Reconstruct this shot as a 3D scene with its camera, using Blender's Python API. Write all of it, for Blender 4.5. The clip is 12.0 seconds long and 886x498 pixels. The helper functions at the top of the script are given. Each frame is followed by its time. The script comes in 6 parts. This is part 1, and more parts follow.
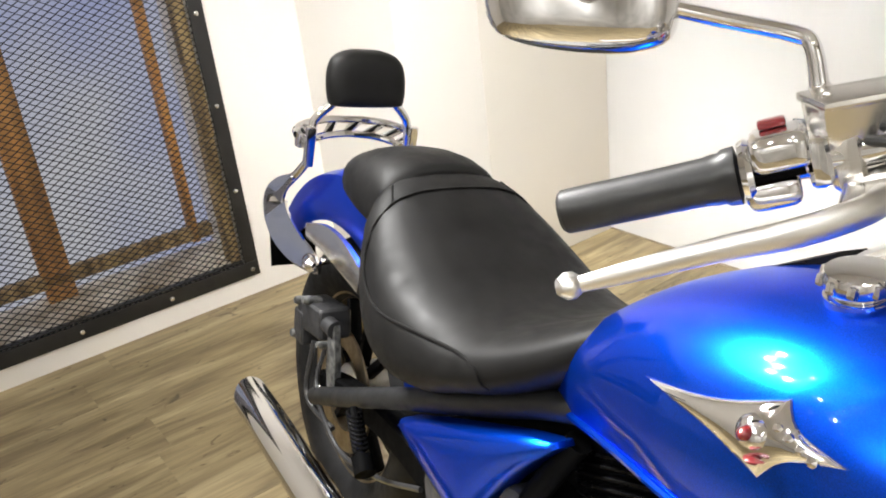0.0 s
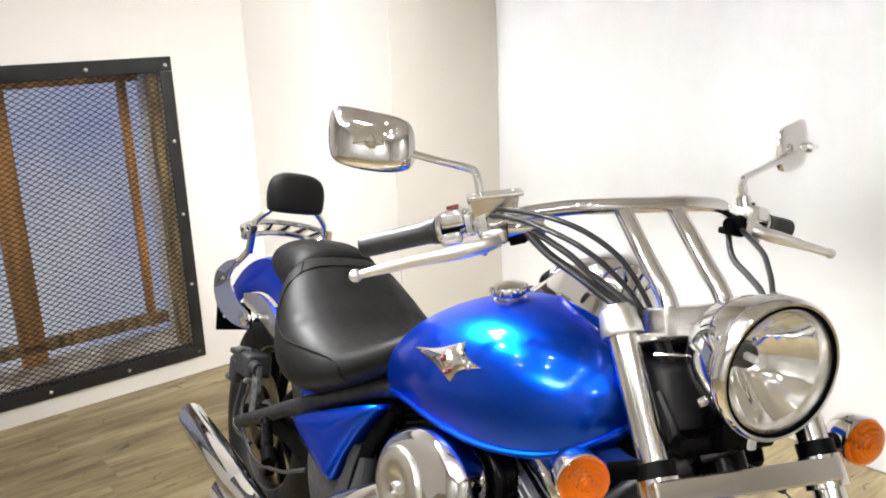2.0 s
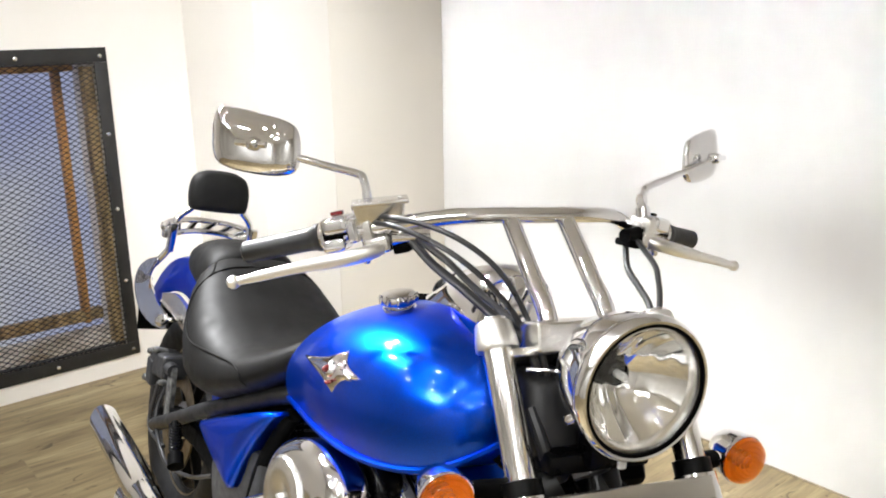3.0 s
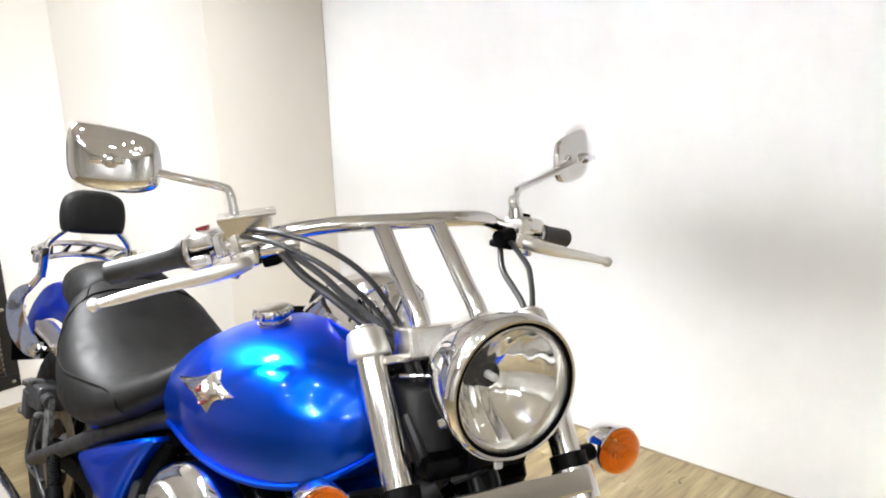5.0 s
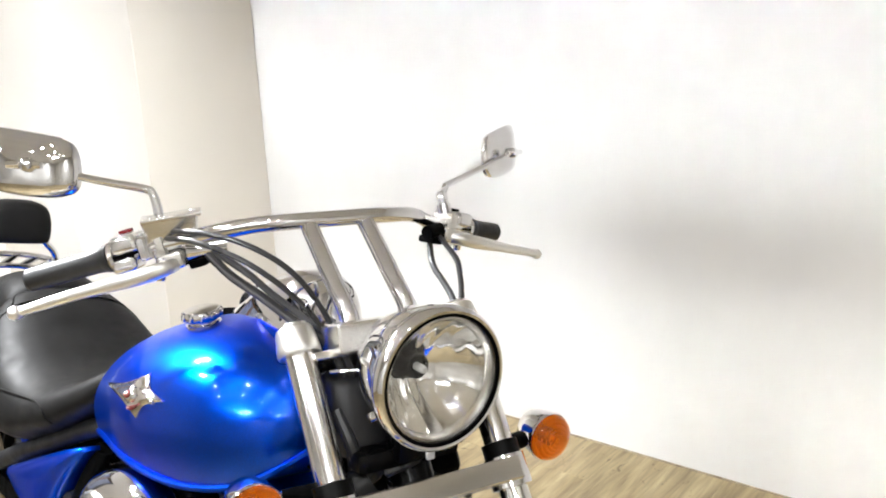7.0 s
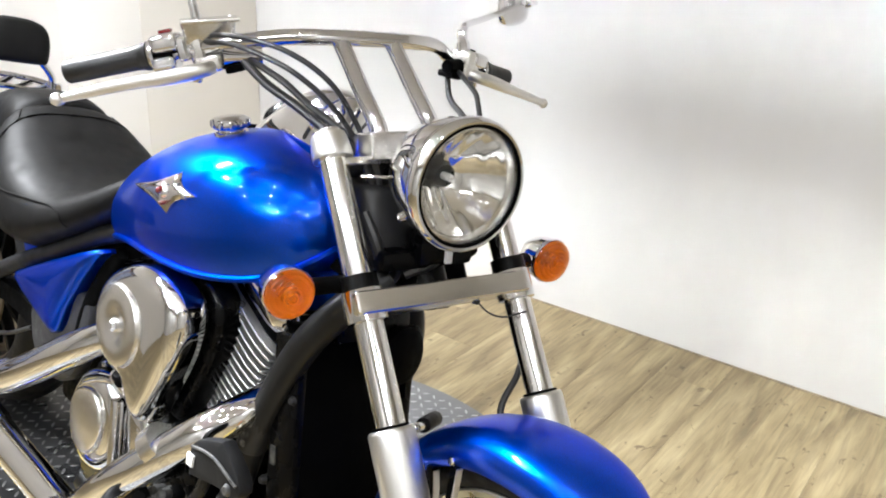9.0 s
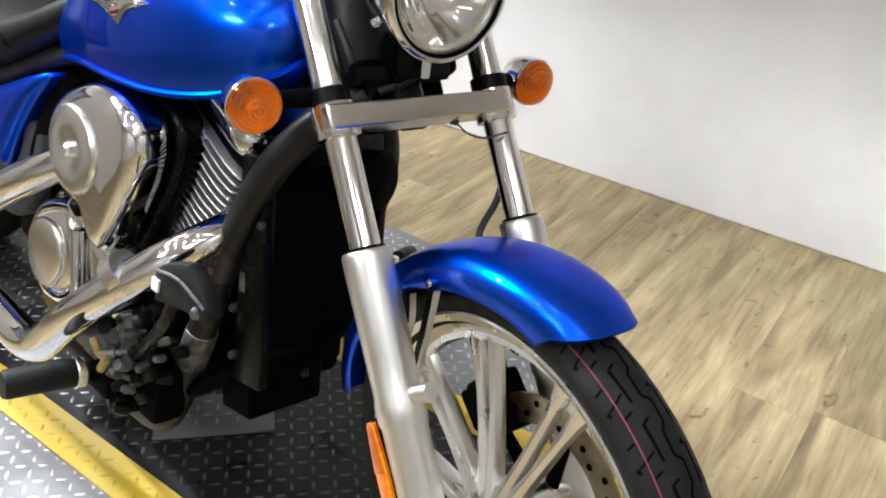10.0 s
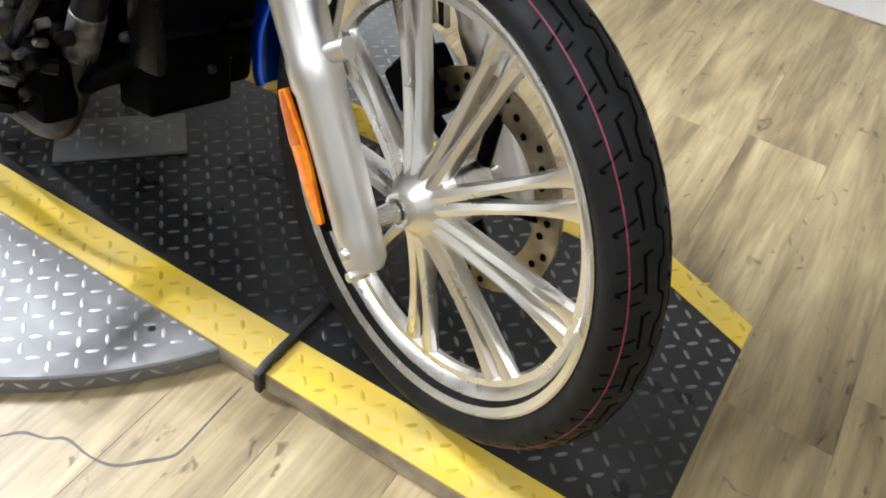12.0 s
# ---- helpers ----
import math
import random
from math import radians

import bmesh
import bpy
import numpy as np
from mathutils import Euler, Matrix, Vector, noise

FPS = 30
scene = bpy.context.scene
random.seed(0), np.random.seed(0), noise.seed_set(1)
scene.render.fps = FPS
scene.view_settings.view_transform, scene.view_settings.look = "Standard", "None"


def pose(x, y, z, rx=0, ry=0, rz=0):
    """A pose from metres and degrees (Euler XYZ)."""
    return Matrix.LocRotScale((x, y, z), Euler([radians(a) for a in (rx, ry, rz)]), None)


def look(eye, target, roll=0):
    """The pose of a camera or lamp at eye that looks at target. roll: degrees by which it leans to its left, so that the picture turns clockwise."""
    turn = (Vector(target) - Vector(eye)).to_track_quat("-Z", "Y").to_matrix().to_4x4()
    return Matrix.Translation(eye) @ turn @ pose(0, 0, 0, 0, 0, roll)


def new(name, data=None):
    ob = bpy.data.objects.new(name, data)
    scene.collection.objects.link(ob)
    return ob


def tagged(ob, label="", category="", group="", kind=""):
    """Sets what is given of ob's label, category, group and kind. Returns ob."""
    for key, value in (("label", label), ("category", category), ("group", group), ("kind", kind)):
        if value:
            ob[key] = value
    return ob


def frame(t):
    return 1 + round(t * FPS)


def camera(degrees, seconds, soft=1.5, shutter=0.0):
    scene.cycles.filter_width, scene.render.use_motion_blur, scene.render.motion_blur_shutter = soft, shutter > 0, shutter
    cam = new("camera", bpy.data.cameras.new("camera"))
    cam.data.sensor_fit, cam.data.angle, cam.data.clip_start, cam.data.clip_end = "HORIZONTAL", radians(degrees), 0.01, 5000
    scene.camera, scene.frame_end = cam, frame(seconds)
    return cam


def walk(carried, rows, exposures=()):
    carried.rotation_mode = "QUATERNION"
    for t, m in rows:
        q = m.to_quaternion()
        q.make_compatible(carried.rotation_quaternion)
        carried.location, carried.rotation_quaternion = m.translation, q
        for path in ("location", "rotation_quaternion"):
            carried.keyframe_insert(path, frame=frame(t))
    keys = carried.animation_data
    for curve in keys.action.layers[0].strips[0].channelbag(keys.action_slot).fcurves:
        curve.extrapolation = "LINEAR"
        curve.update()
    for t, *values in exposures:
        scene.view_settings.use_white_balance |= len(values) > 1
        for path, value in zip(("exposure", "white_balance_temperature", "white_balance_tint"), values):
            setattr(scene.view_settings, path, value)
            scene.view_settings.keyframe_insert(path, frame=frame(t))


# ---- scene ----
cam = camera(55.31, 12.0, soft=1.9)

# the camera's way: seconds, eye, a point that it looks at, roll
PATH = [
    (0, (1.2523, -0.4827, 1.3349), (0.4917, 0.0243, 0.9293), -6.80),
    (0.5, (1.5217, -0.5638, 1.3563), (0.7102, -0.0977, 1.0040), -4.08),
    (1, (1.7901, -0.5759, 1.3954), (0.9690, -0.0999, 1.0807), -1.99),
    (1.5, (1.8625, -0.6760, 1.4122), (1.0663, -0.1372, 1.1369), -2.67),
    (2, (1.9018, -0.7588, 1.4201), (1.1375, -0.1672, 1.1636), -2.44),
    (2.5, (1.9382, -0.6968, 1.4272), (1.1817, -0.0969, 1.1670), -1.02),
    (3, (1.9557, -0.6349, 1.4241), (1.2132, -0.0180, 1.1630), -0.87),
    (3.5, (1.9697, -0.6186, 1.4210), (1.2439, 0.0190, 1.1626), -1.24),
    (5.5, (1.9885, -0.5892, 1.4178), (1.3393, 0.1271, 1.1623), -2.22),
    (6, (1.9930, -0.5858, 1.4133), (1.3601, 0.1435, 1.1535), -2.36),
    (6.5, (1.9974, -0.5848, 1.4200), (1.3780, 0.1551, 1.1575), -2.43),
    (6.7, (2.0063, -0.5837, 1.4166), (1.3866, 0.1587, 1.1619), -2.63),
    (8.3, (2.0157, -0.7249, 1.3998), (1.4504, 0.0462, 1.1068), -0.36),
    (8.5, (2.0126, -0.7395, 1.3833), (1.4520, 0.0254, 1.0662), 1.47),
    (9, (2.0066, -0.7315, 1.3377), (1.4524, 0.0116, 0.9627), 2.67),
    (9.5, (1.9968, -0.7146, 1.2841), (1.4651, 0.0077, 0.8417), 3.03),
    (10, (1.9846, -0.7104, 1.2567), (1.5071, 0.0005, 0.7403), 4.20),
    (10.5, (1.9890, -0.7200, 1.2142), (1.5641, -0.0222, 0.6375), 6.00),
    (11, (1.9973, -0.7075, 1.1540), (1.6067, -0.0281, 0.5328), 7.25),
    (11.5, (2.0069, -0.7051, 1.1108), (1.6555, -0.0507, 0.4413), 8.07),
    (12, (2.0109, -0.7089, 1.0714), (1.6940, -0.0665, 0.3737), 8.14),
]
walk(cam, [(t, look(eye, target, roll)) for t, eye, target, roll in PATH],
     exposures=[(0.0, 0.0, 6600, 10), (1.0, 0.02, 6500, 10), (2.5, 0.04, 6400, 10), (5.5, 0.07, 6300, 10), (6.7, 0.07, 6300, 10), (8.5, 0.0, 6200, 10), (9.5, -0.16, 6150, 10), (10.5, -0.40, 6150, 10), (12.0, -0.37, 6050, 10)])

# ---- world and lamps ----
world = bpy.data.worlds.new("world")
scene.world = world
world.use_nodes = True
world.node_tree.nodes["Background"].inputs[0].default_value = (0.9, 0.95, 1.0, 1)
world.node_tree.nodes["Background"].inputs[1].default_value = 0.3

CEILING = 2.75


def overhead_light(x, y, size, watts, colour=(0.99, 0.99, 0.985), aim=None, spread=180, length=0.0):
    """An area light just under the ceiling, round or linear along x; some are inferred, some added."""
    data = bpy.data.lights.new("overhead_light", "AREA")
    data.shape, data.size, data.energy, data.color = "DISK", size, watts, colour
    if length:
        data.shape, data.size, data.size_y = "RECTANGLE", length, size
    data.spread = radians(spread)
    ob = new("overhead_light", data)
    ob.matrix_world = look((x, y, CEILING - 0.03), aim or (x, y + 0.001, 0))
    return ob


# a cluster of strong spots high by the back wall, which gives the glow on the tank and the sheen on the seat
for tx, ty in ((-1.22, -0.58), (-1.05, -0.34), (-1.22, -0.12), (-1.02, 0.06), (-0.92, -0.72)):
    overhead_light(tx, ty, 0.08, 9, aim=(0.8, -0.1, 0.6), spread=62)
# showroom spots in front of the stand, rows of small downlights
for tx, ty in ((0.10, -2.50), (0.45, -2.45), (0.75, -2.60), (0.25, -2.85), (0.60, -2.95)):
    overhead_light(tx, ty, 0.08, 1.8, aim=(0.8, 0.1, 0.5), spread=75)
for tx in (-0.5, 0.3, 1.1, 1.9, 2.7, 3.6):
    for ty in (-1.75, -1.10, -0.50):
        overhead_light(tx, ty, 0.065, 3.2)
# added linear beams without a known fixture: for the upper wall and its foot, shaped to leave a dimmer band between
# them
overhead_light(0.9, -0.60, 0.06, 5.3, aim=(0.9, 1.755, 1.42), spread=20, length=4.4)
overhead_light(0.9, -0.60, 0.06, 1.9, aim=(0.9, 1.755, 1.06), spread=10, length=4.4)
overhead_light(1.2, -0.60, 0.06, 3.6, aim=(1.2, 1.755, 0.24), spread=13, length=3.6)
overhead_light(0.0, -0.60, 0.06, 0.9, aim=(0.0, 1.755, 0.80), spread=15, length=1.5)
# added spots that brighten the floor by the wall and make a pool on it
for tx in (-0.3, 0.4):
    overhead_light(tx, 0.30, 0.08, 2.2, aim=(tx, 1.50, 0.10), spread=30)
overhead_light(1.95, 0.90, 0.08, 3.2, aim=(1.85, 1.10, 0.0), spread=38)
# added spots that wash the boxed corner and back wall, no such source known
overhead_light(1.6, -0.40, 0.12, 9, aim=(-1.20, 0.85, 0.66), spread=46)
overhead_light(0.2, -1.90, 0.12, 3.6, aim=(-1.25, 0.80, 0.78), spread=38)
# added fill on the unseen showroom side, brightening the walls that the chrome reflects
overhead_light(3.0, -2.00, 0.6, 20)
for x, y, ax, ay in ((1.6, -3.1, 1.6, -3.6), (3.0, -3.1, 3.0, -3.6), (4.1, -0.6, 4.6, -0.6)):
    overhead_light(x, y, 0.3, 21 if x > 4 else 13, aim=(ax, ay, 1.1), spread=120)


# ---- materials ----
def material(name, base, rough=0.5, metal=0.0, coat=0.0, noise_scale=0.0, noise_amount=0.0, bump=0.0, bump_scale=200.0,
             rough_var=0.0, spec=0.5, random_var=0.0, stretch=(1, 1, 1), second=None, detail=6.0, edge=(1, 1, 1)):
    """A procedural surface: base colour varied by two noises, roughness varied by one, fine relief."""
    m = bpy.data.materials.new(name)
    m.use_nodes = True
    nt = m.node_tree
    b = nt.nodes["Principled BSDF"]
    b.inputs["Base Color"].default_value = (*base, 1)
    b.inputs["Roughness"].default_value = rough
    b.inputs["Metallic"].default_value = metal
    b.inputs["Coat Weight"].default_value = coat
    b.inputs["Coat Roughness"].default_value = 0.04
    b.inputs["Specular IOR Level"].default_value = spec
    b.inputs["Specular Tint"].default_value = (*edge, 1)
    co = nt.nodes.new("ShaderNodeTexCoord")
    mp = nt.nodes.new("ShaderNodeMapping")
    mp.inputs["Scale"].default_value = stretch
    nt.links.new(co.outputs["Object"], mp.inputs["Vector"])
    if noise_amount or second:
        n1 = nt.nodes.new("ShaderNodeTexNoise")
        n1.inputs["Scale"].default_value = noise_scale
        n1.inputs["Detail"].default_value = detail
        nt.links.new(mp.outputs["Vector"], n1.inputs["Vector"])
        ramp = nt.nodes.new("ShaderNodeValToRGB")
        lo = second or [c * (1 - noise_amount) for c in base]
        hi = [min(1, c * (1 + noise_amount)) for c in base]
        ramp.color_ramp.elements[0].position, ramp.color_ramp.elements[1].position = 0.32, 0.68
        ramp.color_ramp.elements[0].color, ramp.color_ramp.elements[1].color = (*lo, 1), (*hi, 1)
        nt.links.new(n1.outputs["Fac"], ramp.inputs["Fac"])
        last = ramp.outputs["Color"]
        if random_var:
            info = nt.nodes.new("ShaderNodeObjectInfo")
            mr = nt.nodes.new("ShaderNodeMapRange")
            mr.inputs["To Min"].default_value, mr.inputs["To Max"].default_value = 1 - random_var, 1 + random_var
            nt.links.new(info.outputs["Random"], mr.inputs["Value"])
            mul = nt.nodes.new("ShaderNodeVectorMath")
            mul.operation = "SCALE"
            nt.links.new(last, mul.inputs[0])
            nt.links.new(mr.outputs["Result"], mul.inputs["Scale"])
            last = mul.outputs["Vector"]
        nt.links.new(last, b.inputs["Base Color"])
    if rough_var:
        n2 = nt.nodes.new("ShaderNodeTexNoise")
        n2.inputs["Scale"].default_value = max(noise_scale, 6.0) * 2.3
        n2.inputs["Detail"].default_value = 4
        nt.links.new(mp.outputs["Vector"], n2.inputs["Vector"])
        mr2 = nt.nodes.new("ShaderNodeMapRange")
        mr2.inputs["From Min"].default_value, mr2.inputs["From Max"].default_value = 0.3, 0.7
        mr2.inputs["To Min"].default_value, mr2.inputs["To Max"].default_value = max(0.0, rough - rough_var), min(1, rough + rough_var)
        nt.links.new(n2.outputs["Fac"], mr2.inputs["Value"])
        nt.links.new(mr2.outputs["Result"], b.inputs["Roughness"])
    if bump:
        n3 = nt.nodes.new("ShaderNodeTexNoise")
        n3.inputs["Scale"].default_value = bump_scale
        n3.inputs["Detail"].default_value = 5
        nt.links.new(mp.outputs["Vector"], n3.inputs["Vector"])
        bp = nt.nodes.new("ShaderNodeBump")
        bp.inputs["Strength"].default_value = bump
        bp.inputs["Distance"].default_value = 0.002
        nt.links.new(n3.outputs["Fac"], bp.inputs["Height"])
        nt.links.new(bp.outputs["Normal"], b.inputs["Normal"])
    return m


CHROME = material("chrome", (0.80, 0.80, 0.81), 0.05, 1.0, rough_var=0.03)
CHROME_SATIN = material("satin_chrome", (0.76, 0.745, 0.715), 0.24, 1.0, rough_var=0.025, bump=0.03, bump_scale=300)
ALLOY = material("cast_alloy", (0.80, 0.79, 0.765), 0.36, 1.0, rough_var=0.08, bump=0.05, bump_scale=250)
ALLOY_DARK = material("dark_alloy", (0.005, 0.005, 0.005), 0.42, 0.8, noise_scale=20, noise_amount=0.3, rough_var=0.12)
BLUE = material("metallic_blue_paint", (0.001, 0.070, 0.66), 0.28, 0.94, coat=0.5, noise_scale=900, noise_amount=0.25, edge=(0.05, 0.32, 0.95))
LEATHER = material("black_leather", (0.0050, 0.0048, 0.0046), 0.52, spec=0.12, noise_scale=14, noise_amount=0.25, bump=0.14, bump_scale=420, rough_var=0.08)
BLACK_GLOSS = material("black_gloss_paint", (0.0014, 0.0014, 0.0016), 0.28, coat=0.03, spec=0.12, rough_var=0.08, noise_scale=12, noise_amount=0.3)
BLACK_MATT = material("black_plastic", (0.0016, 0.0016, 0.0017), 0.55, spec=0.025, rough_var=0.12, noise_scale=30, noise_amount=0.3, bump=0.08, bump_scale=350)
RUBBER = material("rubber", (0.0085, 0.0085, 0.009), 0.58, spec=0.22, rough_var=0.1, noise_scale=18, noise_amount=0.35, bump=0.1, bump_scale=300)
RUBBER_GREY = material("grey_rubber", (0.008, 0.008, 0.0082), 0.6, spec=0.2, noise_scale=30, noise_amount=0.2, bump=0.1)
FIN = material("cylinder_fin", (0.75, 0.75, 0.74), 0.36, 0.9, rough_var=0.1)
FORK_STEEL = material("polished_steel", (0.80, 0.795, 0.78), 0.13, 1.0, rough_var=0.03)
TREAD_BLACK = material("worn_black_tread", (0.17, 0.17, 0.167), 0.40, 0.7, noise_scale=5, second=(0.05, 0.05, 0.05), noise_amount=0.7, rough_var=0.1)
GROOVE_SHADE = material("groove_shade_strip", (0.002, 0.002, 0.002), 0.8, spec=0.05)
REFLECTOR = material("headlight_reflector", (0.95, 0.95, 0.94), 0.06, 1.0, rough_var=0.05)
CREAM_WALL = material("warm_white_wall_paint", (0.77, 0.74, 0.69), 0.72, noise_scale=1.7, noise_amount=0.03, bump=0.06, bump_scale=90)
DUSTY_EDGE = material("dusty_edge", (0.36, 0.30, 0.215), 0.7, noise_scale=16, second=(0.17, 0.14, 0.10), noise_amount=0.3)
DARK_GREY = material("dark_grey_plastic", (0.015, 0.015, 0.016), 0.48, rough_var=0.1, noise_scale=25, noise_amount=0.25, bump=0.06, bump_scale=300)
GRIP = material("grip_rubber", (0.010, 0.010, 0.010), 0.42, spec=0.4, rough_var=0.08, noise_scale=40, noise_amount=0.3, bump=0.1, bump_scale=400)
DUSTY_SILL = material("dusty_sill", (0.78, 0.73, 0.64), 0.8, noise_scale=9, second=(0.36, 0.28, 0.18), noise_amount=0.2, bump=0.2, bump_scale=60)
YELLOW_WORN = material("scuffed_yellow_paint", (0.70, 0.48, 0.03), 0.5, noise_scale=22, second=(0.36, 0.25, 0.03), noise_amount=0.12, rough_var=0.1)
WHEEL_ALLOY = material("wheel_alloy", (0.86, 0.845, 0.81), 0.31, 1.0, rough_var=0.08, bump=0.04, bump_scale=220)
SCUFFED = material("scuffed_metal", (0.13, 0.13, 0.125), 0.45, 0.5, noise_scale=60, second=(0.03, 0.03, 0.03), noise_amount=0.4, rough_var=0.1)
VEIN = material("dark_vein", (0.09, 0.078, 0.062), 0.6, noise_scale=30, second=(0.045, 0.04, 0.034), noise_amount=0.3)
RAIL = material("satin_black_rail", (0.008, 0.008, 0.008), 0.42, spec=0.28, rough_var=0.08, noise_scale=14, noise_amount=0.3)
CABLE = material("cable_sheath", (0.022, 0.022, 0.023), 0.34, rough_var=0.08)
WHITE_WALL = material("white_wall_paint", (0.72, 0.715, 0.705), 0.72, noise_scale=1.9, noise_amount=0.028, bump=0.06, bump_scale=90, stretch=(2.2, 1, 0.9))
BEIGE_WALL = material("cream_wall_paint", (0.72, 0.68, 0.61), 0.72, noise_scale=1.7, noise_amount=0.03, bump=0.06, bump_scale=90)
# two mottled tones on the unseen walls, added to give chrome reflections contrast
UNSEEN_WALL = material("unseen_wall_mottle", (0.62, 0.61, 0.585), 0.8, noise_scale=1.1, second=(0.46, 0.45, 0.425), noise_amount=0.1, detail=2.0)
CEIL = material("ceiling_paint", (0.76, 0.755, 0.74), 0.8, noise_scale=3, noise_amount=0.03)
BLACK_STEEL = material("black_painted_steel", (0.011, 0.0105, 0.010), 0.45, noise_scale=9, noise_amount=0.4, rough_var=0.15, bump=0.1, bump_scale=120)
MESH_STEEL = material("expanded_steel", (0.006, 0.006, 0.0065), 0.5, 0.1, noise_scale=25, noise_amount=0.4)
OLD_WOOD = material("old_wood", (0.40, 0.28, 0.13), 0.7, noise_scale=7, second=(0.11, 0.07, 0.03), bump=0.3, bump_scale=40, stretch=(4, 4, 0.6), noise_amount=0.3)
RUST_WOOD = material("brown_stained_wood", (0.52, 0.26, 0.08), 0.6, noise_scale=5, second=(0.26, 0.13, 0.045), bump=0.2, bump_scale=60, stretch=(4, 4, 0.5), noise_amount=0.25)
PLATE_BLACK = material("black_tread_plate", (0.016, 0.016, 0.0165), 0.38, spec=0.42, noise_scale=6, noise_amount=0.5, rough_var=0.15, bump=0.08, bump_scale=150)
PLATE_SILVER = material("silver_tread_plate", (0.19, 0.19, 0.193), 0.64, 0.4, noise_scale=5, noise_amount=0.2, rough_var=0.12, bump=0.05, bump_scale=150)
TREAD_SILVER = material("bright_tread", (0.40, 0.40, 0.395), 0.46, 0.7, noise_scale=8, noise_amount=0.4, rough_var=0.12)
PLATE_YELLOW = material("worn_yellow_paint", (0.70, 0.49, 0.03), 0.45, noise_scale=7, second=(0.60, 0.46, 0.14), noise_amount=0.10, detail=9.0, bump=0.1, bump_scale=120, rough_var=0.1)
BULB = material("bulb_glass", (0.75, 0.75, 0.72), 0.1, 0.3)
RED = material("red_enamel", (0.13, 0.008, 0.010), 0.25, coat=0.6)
PINK_LINE = material("pink_tyre_line", (0.18, 0.022, 0.05), 0.6, noise_scale=80, noise_amount=0.4)
BRASS = material("dull_brass", (0.34, 0.24, 0.09), 0.5, 0.4, noise_scale=50, noise_amount=0.3, rough_var=0.1)
DISC_STEEL = material("worn_disc_steel", (0.40, 0.34, 0.25), 0.36, 1.0, noise_scale=30, second=(0.22, 0.18, 0.12), noise_amount=0.2, rough_var=0.08)
WHITE_PLASTIC = material("white_plastic", (0.75, 0.75, 0.74), 0.4)


def clear_glass(name, tint=(1, 1, 1), rough=0.0):
    m = bpy.data.materials.new(name)
    m.use_nodes = True
    b = m.node_tree.nodes["Principled BSDF"]
    b.inputs["Base Color"].default_value = (*tint, 1)
    b.inputs["Transmission Weight"].default_value = 1
    b.inputs["Roughness"].default_value = rough
    b.inputs["IOR"].default_value = 1.45
    return m


GLASS = clear_glass("clear_lens")
AMBER_CLEAR = clear_glass("amber_glass", (1.0, 0.30, 0.006), 0.05)
AMBER = material("amber_lens", (1.0, 0.27, 0.005), 0.12, coat=0.4, noise_scale=60, second=(0.9, 0.14, 0.002), noise_amount=0.3, bump=0.25, bump_scale=90)
AMBER.node_tree.nodes["Principled BSDF"].inputs["Transmission Weight"].default_value = 0.3
AMBER_DARK = material("brown_amber_lens", (0.42, 0.10, 0.012), 0.15, coat=0.4, noise_scale=60, second=(0.30, 0.06, 0.008), noise_amount=0.2)
MIRROR = material("mirror_glass", (0.9, 0.9, 0.9), 0.01, 1.0)


